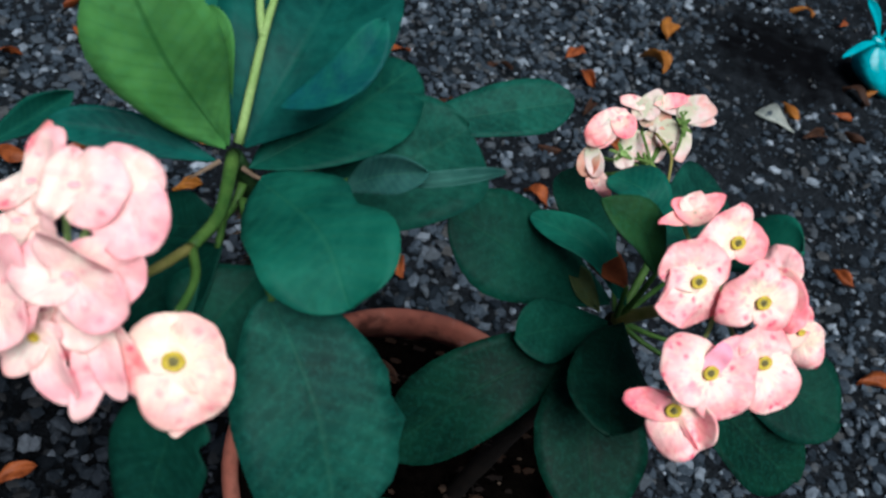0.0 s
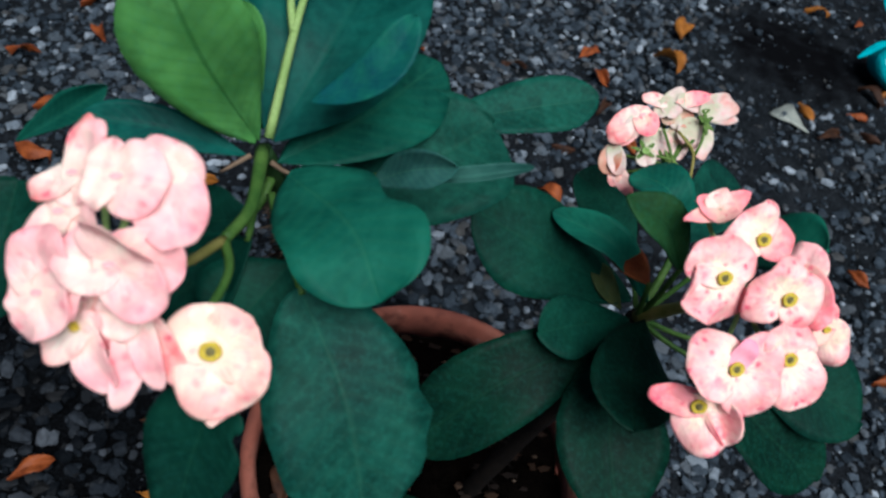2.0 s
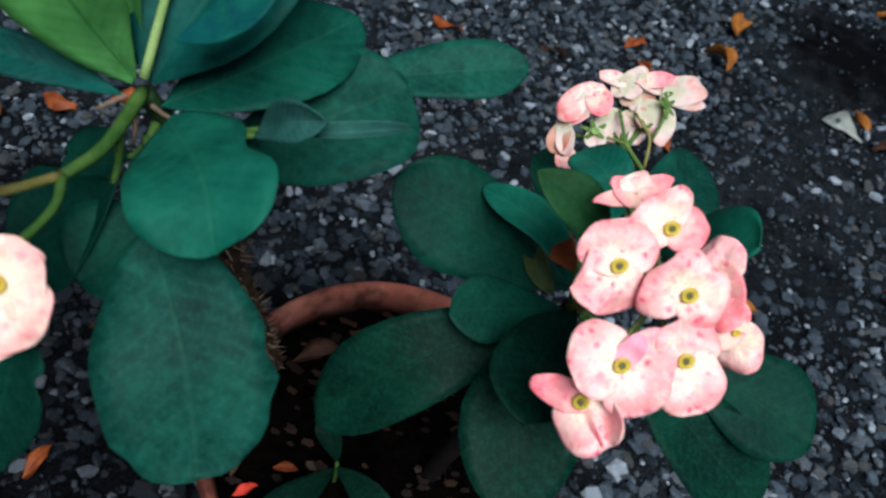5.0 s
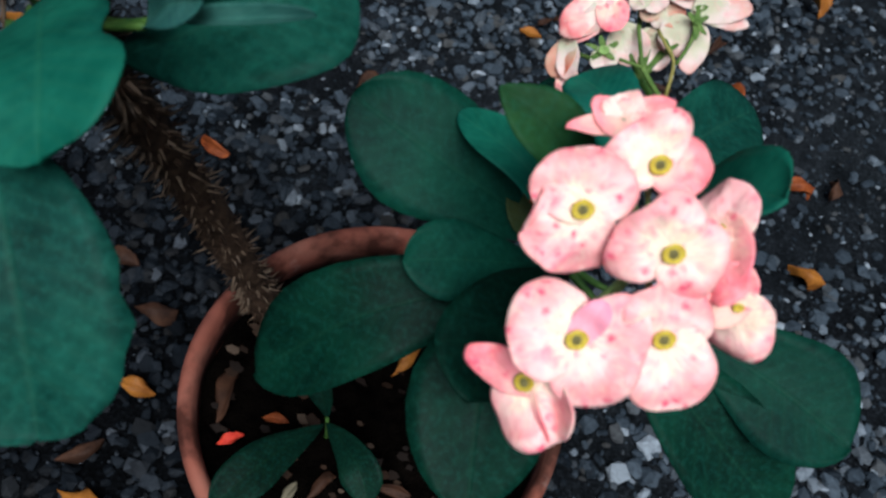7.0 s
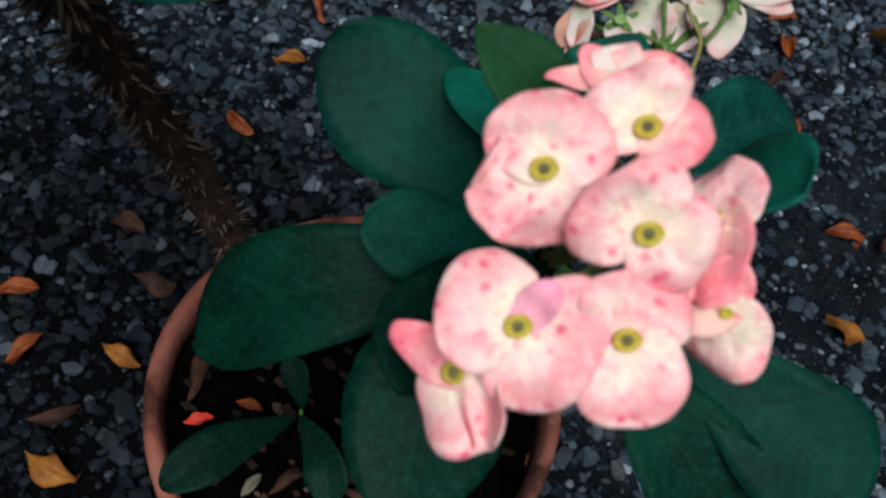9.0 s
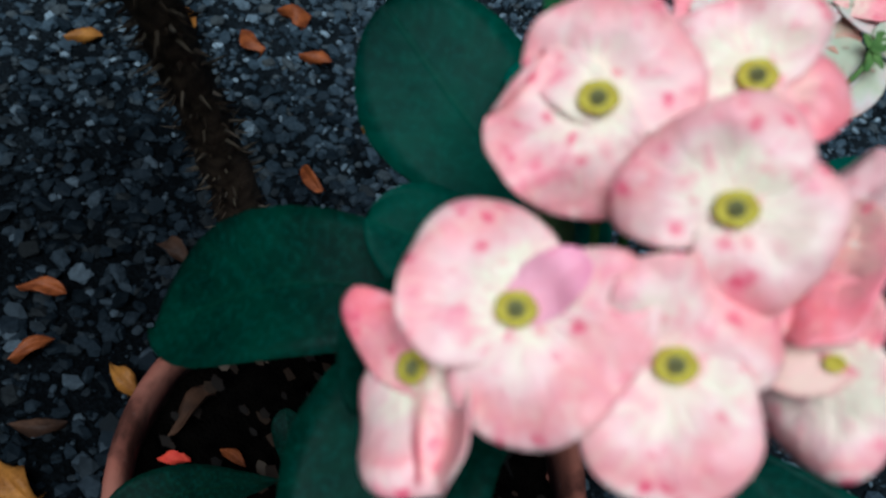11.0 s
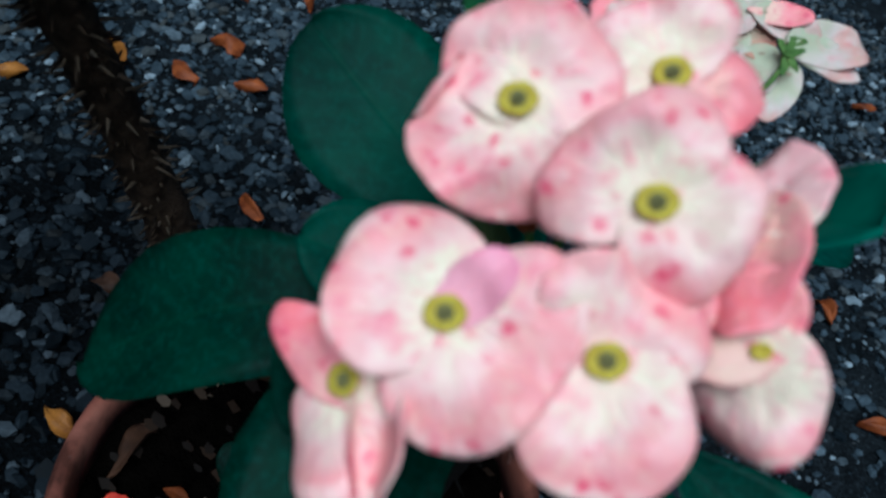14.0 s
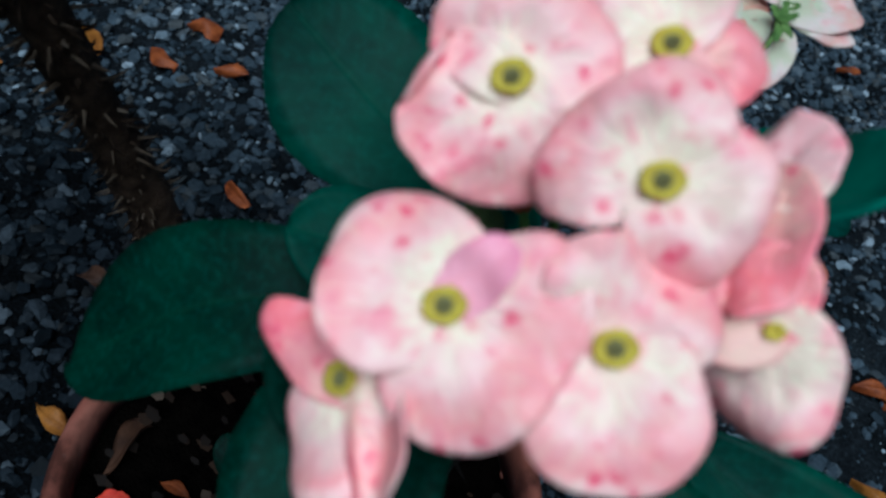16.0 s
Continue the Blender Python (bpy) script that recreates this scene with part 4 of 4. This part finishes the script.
add_leaf(old, [(-0.042, 0.246, 0.554), (-0.010, 0.210, 0.572), (0.008, 0.183, 0.566)], 0.0545, LEAF_MID, label="broad rounded mid-green leaf", seed=12, fold=0.12, blunt=0.42, peak=1.25, normal=(-0.25, -0.15, 0.95), notch=(0.46, -1, 0.34, 0.11), nu=30)
add_leaf(old, [(-0.023, 0.195, 0.548), (0.004, 0.163, 0.530), (0.021, 0.136, 0.497)], 0.062, LEAF_DUSTY, joint=(-0.046, 0.236, 0.550), label="broad dusty green leaf with a torn tip", seed=13, ragged=0.35, blunt=0.38, peak=1.3, fold=0.1, normal=(0.15, -0.45, 0.88))
add_leaf(old, [(-0.036, 0.142, 0.554), (-0.041, 0.130, 0.530), (-0.044, 0.114, 0.498)], 0.036, LEAF, joint=(-0.046, 0.160, 0.572), seed=14, peak=0.62, blunt=0.6, ragged=0.25, notch=(0.2, -1, 0.35, 0.08), nu=30)
add_leaf(old, [(-0.048, 0.215, 0.545), (-0.067, 0.207, 0.520), (-0.086, 0.194, 0.510)], 0.052, LEAF, joint=(-0.050, 0.225, 0.562), seed=15)
add_leaf(old, [(-0.031, 0.217, 0.535), (-0.040, 0.202, 0.525), (-0.051, 0.186, 0.515)], 0.048, LEAF, joint=(-0.044, 0.262, 0.520), seed=16)
add_leaf(old, [(-0.147, 0.170, 0.500), (-0.144, 0.198, 0.520), (-0.150, 0.229, 0.530)], 0.050, LEAF, joint=None, seed=17)
add_leaf(old, [(-0.052, 0.232, 0.540), (-0.068, 0.233, 0.530), (-0.088, 0.240, 0.520)], 0.030, LEAF, joint=(-0.050, 0.250, 0.545), seed=18)

# its flower head
KNOT = (-0.071, 0.152, 0.592)
for c, n, bracts, cup in [
    ((-0.0369, 0.1406, 0.5796), (0.00, -0.66, 0.75), [(100, 0.0145, 0.0275, 3, BRACT_CREAM, []), (-68, 0.0205, 0.0290, 2, BRACT_CREAM, []), (12, 0.0165, 0.0215, 7, BRACT_CREAM, []), (-88, 0.0225, 0.0130, -9, BRACT_CREAM, [])], CUP_MESH),
    ((-0.0702, 0.1630, 0.6202), (-0.10, -0.60, 0.80), [(165, 0.0098, 0.0215, 2, None, []), (-15, 0.0140, 0.0225, 5, None, [(30, 0.4, -0.5)])], BUD_MESH),
    ((-0.0587, 0.1668, 0.6205), (0.10, -0.60, 0.80), [(55, 0.0110, 0.0195, 3, None, []), (-78, 0.0215, 0.0215, 4, None, [(60, 0.4, -0.4)])], BUD_MESH),
    ((-0.0877, 0.1708, 0.6085), (-0.30, -0.50, 0.80), [(82, 0.0178, 0.0095, 0, BRACT_FADE, []), (55, 0.0185, 0.0115, 10, None, []), (208, 0.0152, 0.0100, 4, BRACT_FADE, []), (-85, 0.0105, 0.0145, -5, None, [])], BUD_MESH),
    ((-0.0893, 0.1623, 0.6000), (-0.20, -0.60, 0.75), [(55, 0.0095, 0.0125, 6, None, []), (-128, 0.0155, 0.0120, 2, None, []), (-20, 0.0120, 0.0110, -4, None, [])], BUD_MESH),
    ((-0.0860, 0.1394, 0.5909), (-0.25, -0.70, 0.66), [(78, 0.0205, 0.0200, 4, None, []), (-72, 0.0140, 0.0225, 7, None, []), (180, 0.0100, 0.0180, 2, None, []), (-12, 0.0150, 0.0170, 0, None, [])], BUD_MESH),
    ((-0.0670, 0.1462, 0.6026), (0.00, -0.70, 0.70), [(172, 0.0162, 0.0190, 2, None, []), (-42, 0.0205, 0.0195, 6, None, []), (58, 0.0150, 0.0240, 14, None, [(0, 0.40, 1.5)]), (2, 0.0215, 0.0220, -4, None, [])], BUD_MESH),
    ((-0.0596, 0.1416, 0.5888), (0.10, -0.80, 0.60), [(-165, 0.0110, 0.0150, 0, None, []), (-100, 0.0300, 0.0105, 0, None, []), (-76, 0.0255, 0.0095, 8, None, []), (-62, 0.0300, 0.0110, -6, BRACT_FADE, [])], BUD_MESH),
    ((-0.0758, 0.1440, 0.5864), (-0.05, -0.75, 0.65), [(150, 0.0130, 0.0200, 0, None, []), (-50, 0.0190, 0.0190, 0, BRACT_DEEP, [])], BUD_MESH),
    ((-0.0749, 0.1364, 0.5830), (-0.15, -0.80, 0.60), [(-142, 0.0150, 0.0140, 0, BRACT_FADE, []), (-66, 0.0225, 0.0130, 4, None, []), (10, 0.0080, 0.0090, 0, None, [])], SMALL_CUP),
]:
    flower(old, c, n, (-0.045, 0.150, 0.574) if cup == CUP_MESH else KNOT, bracts, BRACT_PALE, seed=int(6000 * c[1]) % 91 + int(5000 * c[2]) % 53, bud=cup != CUP_MESH, cup=cup, basis=EARLY)


# ---- the younger plant ----
HEART = (0.152, 0.303, 0.452)
STEM = [(0.120, 0.330, 0.115), (0.135, 0.322, 0.25), (0.150, 0.308, 0.38), HEART]
young = thing("crown_of_thorns", STEM[0], "low leafy potted crown of thorns with speckled pink flowers", "potted plant", "potted plants")
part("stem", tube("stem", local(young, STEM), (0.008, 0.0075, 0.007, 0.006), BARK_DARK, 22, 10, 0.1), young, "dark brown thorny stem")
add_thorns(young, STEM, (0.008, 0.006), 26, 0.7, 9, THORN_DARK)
HEAD = (0.172, 0.262, 0.528)
part("flower_branch", tube("flower_branch", local(young, [HEART, (0.163, 0.285, 0.490), HEAD]), (0.0042, 0.0032, 0.0028), STALK_OCHRE, 12, 8), young, "ochre flower branch")
TOP = (0.153, 0.377, 0.504)
part("flower_branch", tube("flower_branch", local(young, [HEART, (0.166, 0.340, 0.478), (0.163, 0.372, 0.494), TOP]), (0.0026, 0.0022, 0.0018, 0.0016), STEM_GREEN, 14, 8), young, "green flower branch")

add_leaf(young, [(0.147, 0.312, 0.455), (0.089, 0.307, 0.482), (0.043, 0.308, 0.500)], 0.058, LEAF, seed=21, fold=0.1)
add_leaf(young, [(0.150, 0.299, 0.470), (0.121, 0.306, 0.500), (0.086, 0.322, 0.498)], 0.020, LEAF_MID, seed=22, fold=0.5)
add_leaf(young, [(0.150, 0.287, 0.512), (0.129, 0.282, 0.544), (0.105, 0.284, 0.555)], 0.024, LEAF_OLIVE, label="upright olive-green leaf", seed=23, fold=0.3, joint=HEART, peak=1.2, blunt=0.8)
add_leaf(young, [(0.154, 0.322, 0.504), (0.142, 0.332, 0.524), (0.127, 0.352, 0.515)], 0.027, LEAF_MID, seed=24, blunt=0.4)
add_leaf(young, [(0.153, 0.350, 0.450), (0.133, 0.389, 0.455), (0.111, 0.404, 0.460)], 0.036, LEAF, joint=HEART, seed=25)
add_leaf(young, [(0.170, 0.345, 0.476), (0.193, 0.385, 0.480), (0.217, 0.429, 0.470)], 0.044, LEAF_DUSTY, joint=HEART, seed=26)
add_leaf(young, [(0.182, 0.326, 0.490), (0.195, 0.302, 0.532), (0.206, 0.288, 0.550)], 0.034, LEAF_MID, joint=HEART, seed=27)
add_leaf(young, [(0.146, 0.298, 0.453), (0.111, 0.274, 0.467), (0.089, 0.260, 0.471)], 0.034, LEAF, seed=28)
add_leaf(young, [(0.142, 0.285, 0.456), (0.083, 0.246, 0.446), (0.040, 0.220, 0.398)], 0.050, LEAF_SHADED, seed=29, fold=0.15)
add_leaf(young, [(0.152, 0.294, 0.462), (0.138, 0.247, 0.475), (0.135, 0.208, 0.483)], 0.046, LEAF_SHADED, seed=30, fold=0.15)
add_leaf(young, [(0.148, 0.292, 0.450), (0.138, 0.238, 0.445), (0.151, 0.193, 0.420)], 0.058, LEAF_SHADED, seed=31)
add_leaf(young, [(0.205, 0.305, 0.442), (0.262, 0.296, 0.435), (0.302, 0.287, 0.425)], 0.056, LEAF, joint=HEART, seed=32)
add_leaf(young, [(0.187, 0.290, 0.445), (0.238, 0.272, 0.420), (0.287, 0.260, 0.392)], 0.052, LEAF_SHADED, joint=HEART, seed=33)
add_leaf(young, [(0.1410, 0.3021, 0.4560), (0.1279, 0.3069, 0.4661), (0.1195, 0.3201, 0.4706)], 0.0130, LEAF_KHAKI, label="small khaki yellowing leaf", seed=34, fold=0.4)
add_leaf(young, [(0.142, 0.291, 0.493), (0.132, 0.301, 0.495), (0.122, 0.313, 0.492)], 0.0170, DRY, joint=HEART, label="withered rust-brown leaf", seed=35)

# speckled flower head: each bract's way, reach, breadth, lift, skin and creases
for c, n, bracts, cup in [
    ((0.1437, 0.2415, 0.5603), (0.10, -0.68, 0.70), [(-136, 0.0212, 0.0335, -5, BRACT, [(-84, 0.60, 160, 0.06), (72, 0.33, -0.75)]), (70, 0.0178, 0.0322, 0, BRACT, [(20, 0.45, 0.35), (-70, 0.60, -0.4), (80, 0.30, -0.45)])], CUP_MESH),
    ((0.1721, 0.2391, 0.5595), (0.14, -0.68, 0.70), [(-36, 0.0168, 0.0268, 9, BRACT, [(-50, 0.42, -0.7), (60, 0.6, -0.4)]), (122, 0.0175, 0.0320, 8, BRACT, [(72, 0.04, -0.30), (50, 0.55, -0.4), (-70, 0.02, 0.22), (-60, 0.66, -0.4)])], CUP_MESH),
    ((0.1560, 0.2128, 0.5391), (0.12, -0.64, 0.75), [(145, 0.0210, 0.0285, 4, BRACT, [(-48, 0.26, -0.55), (100, 0.5, -0.3)]), (-46, 0.0220, 0.0360, 5, BRACT, [(75, 0.45, -0.2), (-60, 0.5, -0.25)]), (40, 0.0145, 0.0098, 15, BRACT_UNDER, [(90, 0.15, -0.5)])], CUP_MESH),
    ((0.1798, 0.2230, 0.5411), (0.16, -0.68, 0.70), [(66, 0.0170, 0.0292, 5, BRACT, [(-25, 0.55, -0.8), (60, 0.4, 0.3)]), (-95, 0.0222, 0.0288, 12, BRACT, [(62, 0.50, -0.45), (-60, 0.50, -0.4)])], CUP_MESH),
    # the thin third bract is an added strip, the dark line of a shadowed crease
    ((0.1480, 0.2032, 0.5215), (-0.40, -0.74, 0.52), [(150, 0.0212, 0.0136, 8, BRACT_DEEP, [(-88, 0.10, -0.8)]), (-84, 0.0218, 0.0300, -1, BRACT, [(80, 0.17, -2.2), (80, 0.25, 2.6)]), (-72, 0.0206, 0.0024, 5, BRACT_DEEP, [])], CUP_MESH),
    ((0.1603, 0.2628, 0.5671), (0.10, -0.62, 0.76), [(-14, 0.0172, 0.0205, -2, BRACT_DEEP, [(70, 0.1, -0.6)]), (114, 0.0155, 0.0305, 9, BRACT, [(30, 0.45, -0.5), (-40, 0.50, 0.25)])], CUP_MESH),
    ((0.1983, 0.2412, 0.5451), (0.02, -0.80, 0.58), [(130, 0.0145, 0.0225, -12, BRACT_DEEP, []), (-94, 0.0204, 0.0218, -6, BRACT, [(-75, 0.10, -0.7), (75, 0.30, -0.5), (-50, 0.62, -0.8)])], SMALL_CUP),
    ((0.1860, 0.2600, 0.5540), (-0.62, -0.42, 0.66), [(74, 0.0165, 0.0215, 4, BRACT_PALE, [(60, 0.5, -0.6)]), (-84, 0.0235, 0.0200, -2, BRACT_DEEP, []), (165, 0.0120, 0.0170, -10, BRACT_DEEP, [])], SMALL_CUP),
]:
    flower(young, c, n, HEAD, bracts, BRACT, seed=int(5000 * c[0]) % 97 + int(3000 * c[2]) % 89, bud=cup == SMALL_CUP, cup=cup)
flower(young, (0.1466, 0.2832, 0.5607), (-0.01, -0.37, 0.93), HEAD, [(188, 0.0196, 0.0113, 0, BRACT_DEEP, []), (148, 0.0120, 0.0182, 4, BRACT_DEEP, []), (18, 0.0182, 0.0153, 3, BRACT_DEEP, []), (68, 0.0109, 0.0200, 6, BRACT_FADE, []), (-75, 0.0062, 0.0218, -4, BRACT_DEEP, [])], BRACT, seed=95, bud=True, cup=CALYX_CUP, basis=NEAR, point=0.6)

# fading flower head behind it
for c, n, bracts, cup in [
    ((0.1278, 0.3888, 0.5270), (-0.14, -0.62, 0.77), [(205, 0.0257, 0.0179, 2, BRACT_FADE, [(80, 0.12, -0.7)]), (-80, 0.0139, 0.0145, 6, BRACT_DEEP, []), (222, 0.0193, 0.0106, -3, BRACT_OLD, []), (220, 0.0244, 0.0122, -8, BRACT, [])], BUD_MESH),
    ((0.1169, 0.3754, 0.5089), (-0.33, -0.63, 0.71), [(-117, 0.0164, 0.0125, 0, BRACT_TAN, []), (-86, 0.0161, 0.0106, 3, BRACT_OLD, [])], CALYX_CUP),
    ((0.1215, 0.3680, 0.5001), (-0.23, -0.65, 0.73), [(-112, 0.0100, 0.0077, 0, BRACT_DEEP, []), (-70, 0.0177, 0.0097, 3, BRACT_FADE, [])], CALYX_CUP),
    ((0.1377, 0.3893, 0.5149), (0.09, -0.69, 0.72), [(-62, 0.0170, 0.0165, 0, BRACT_OLD, []), (-110, 0.0122, 0.0106, -4, BRACT_OLD, [])], CALYX_CUP),
    ((0.1502, 0.3941, 0.5147), (0.09, -0.66, 0.74), [(-72, 0.0164, 0.0150, 0, BRACT_OLD, []), (-20, 0.0116, 0.0091, -5, BRACT_TAN, [])], CALYX_CUP),
    ((0.1413, 0.4026, 0.5299), (0.06, -0.47, 0.88), [(163, 0.0157, 0.0095, 3, BRACT_FADE, []), (24, 0.0151, 0.0095, 4, BRACT_OLD, []), (228, 0.0109, 0.0101, -4, BRACT_OLD, []), (-55, 0.0109, 0.0122, -6, BRACT_OLD, [])], CALYX_CUP),
    ((0.1482, 0.4008, 0.5240), (0.08, -0.61, 0.79), [(-22, 0.0141, 0.0125, 0, BRACT_TAN, []), (205, 0.0085, 0.0083, 0, BRACT_TAN, []), (-80, 0.0090, 0.0091, -3, BRACT_OLD, [])], CALYX_CUP),
    ((0.1518, 0.4053, 0.5322), (0.15, -0.48, 0.86), [(4, 0.0162, 0.0091, 8, BRACT_DEEP, []), (-13, 0.0200, 0.0119, -2, BRACT_OLD, []), (6, 0.0289, 0.0040, -6, BRACT_DEEP, [])], CALYX_CUP),
    ((0.1673, 0.4055, 0.5294), (0.29, -0.52, 0.80), [(8, 0.0229, 0.0165, 2, BRACT_OLD, []), (-16, 0.0216, 0.0122, -4, BRACT_OLD, []), (190, 0.0054, 0.0030, 2, CALYX, [(180, -0.2, 0.5)])], CALYX_CUP),
    ((0.1588, 0.3988, 0.5225), (0.09, -0.66, 0.74), [(-95, 0.0151, 0.0152, 0, BRACT_OLD, [])], CALYX_CUP),
    ((0.1697, 0.3993, 0.5205), (0.20, -0.65, 0.73), [(-108, 0.0183, 0.0128, 0, BRACT_OLD, [])], CALYX_CUP),
    ((0.1330, 0.3711, 0.5153), (-0.02, -0.61, 0.79), [(100, 0.0074, 0.0026, 6, CALYX, [(180, -0.2, 0.5)]), (155, 0.0083, 0.0024, 2, CALYX, [(180, -0.2, 0.5)]), (30, 0.0079, 0.0024, 4, CALYX, [(180, -0.2, 0.5)]), (210, 0.0071, 0.0026, 8, CALYX, [(180, -0.2, 0.5)]), (-40, 0.0062, 0.0026, 8, CALYX, [(180, -0.2, 0.5)]), (-85, 0.0090, 0.0122, -6, BRACT_OLD, [])], GREEN_CUP),
    ((0.1663, 0.3962, 0.5273), (0.18, -0.60, 0.78), [(85, 0.0065, 0.0028, 0, CALYX, [(180, -0.2, 0.5)]), (-95, 0.0074, 0.0030, 0, CALYX, [(180, -0.2, 0.5)]), (-55, 0.0069, 0.0026, 6, CALYX, [(180, -0.2, 0.5)]), (135, 0.0062, 0.0024, 4, CALYX, [(180, -0.2, 0.5)]), (30, 0.0057, 0.0024, 4, CALYX, [(180, -0.2, 0.5)])], CALYX_CUP),
    ((0.1596, 0.3855, 0.5172), (0.08, -0.61, 0.79), [(110, 0.0055, 0.0022, 0, CALYX, [(180, -0.2, 0.5)]), (-70, 0.0052, 0.0022, 0, CALYX, [(180, -0.2, 0.5)]), (30, 0.0048, 0.0020, 4, CALYX, [(180, -0.2, 0.5)])], CALYX_CUP),
]:
    flower(young, c, n, TOP, bracts, BRACT_OLD, seed=int(4000 * c[0]) % 83, bud=True, cup=cup, stalk_mat=CALYX, basis=NEAR)
for points, r, mat in [
    ([(0.1432, 0.3901, 0.5200), (0.1474, 0.3811, 0.5164), (0.1514, 0.3751, 0.5113)], 0.001, CALYX),
    ([(0.1407, 0.3726, 0.5130), (0.1463, 0.3739, 0.5122), (0.1514, 0.3751, 0.5113)], 0.0008, CALYX),
    ([(0.1514, 0.3751, 0.5113), (0.1571, 0.3717, 0.5081), (0.1662, 0.3712, 0.5004)], 0.0013, CALYX),
    ([(0.1523, 0.3915, 0.5201), (0.1570, 0.3857, 0.5190), (0.1637, 0.3819, 0.5140), (0.1664, 0.3728, 0.5016)], 0.0009, STALK_OCHRE),
    ([(0.1666, 0.3971, 0.5255), (0.1668, 0.3893, 0.5207), (0.1648, 0.3818, 0.5138)], 0.0009, CALYX),
]:
    part("flower_stalk", tube("flower_stalk", local(young, points), [r] * len(points), mat, 12, 6), young)


# ---- seedling in the pot ----
seedling = thing("seedling", (0.045, 0.295, 0.128), "small dark green seedling growing in the potting soil", "seedling")
part("stem", tube("stem", [(0, 0, 0), (0.001, 0, 0.02), (0, 0.001, 0.045)], (0.002, 0.0018, 0.0015), STEM_GREEN, 8, 6), seedling)
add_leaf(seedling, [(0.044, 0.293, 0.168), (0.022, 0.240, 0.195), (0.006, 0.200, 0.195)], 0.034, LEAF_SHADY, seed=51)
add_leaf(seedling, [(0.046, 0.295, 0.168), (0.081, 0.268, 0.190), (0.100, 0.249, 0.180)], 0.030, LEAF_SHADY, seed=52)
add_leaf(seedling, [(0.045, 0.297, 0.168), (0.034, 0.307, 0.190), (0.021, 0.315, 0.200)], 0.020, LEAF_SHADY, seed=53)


# ---- the largest loose stones round the pot ----
def build_stones():
    rng = random.Random(21)
    kinds = []
    for k in range(8):
        bm = bmesh.new()
        bmesh.ops.create_icosphere(bm, subdivisions=1, radius=0.5)
        for v in bm.verts:
            c = v.co * rng.uniform(0.72, 1.25)
            v.co = Vector([math.copysign(abs(q) ** 0.65, q) * 0.72 for q in c])
            v.co.z *= 0.5
        me = bpy.data.meshes.new("stone")
        bm.to_mesh(me)
        bm.free()
        me.materials.append(STONE_LOOSE)
        kinds.append(smooth(me, False))
    made = 0
    while made < 290:
        x, y = rng.uniform(-0.42, 0.62), rng.uniform(0.12, 0.95)
        if math.hypot(x - POT.x, y - POT.y) < 0.135 or rng.random() < 0.8 * earth_share(x, y):
            continue
        size = rng.uniform(0.013, 0.028)
        h = 0.010 * noise.noise(Vector((x * 2.1, y * 2.1, 3))) + 0.004 * noise.noise(Vector((x * 9, y * 9, 1))) - 0.006
        m = pose(x, y, h + 0.16 * size, rng.gauss(0, 14), rng.gauss(0, 14), rng.uniform(0, 360)) @ Matrix.Diagonal((size, size * rng.uniform(0.55, 0.95), size * rng.uniform(0.7, 1.1), 1))
        part("stone", rng.choice(kinds), ground, "", m)
        made += 1


build_stones()
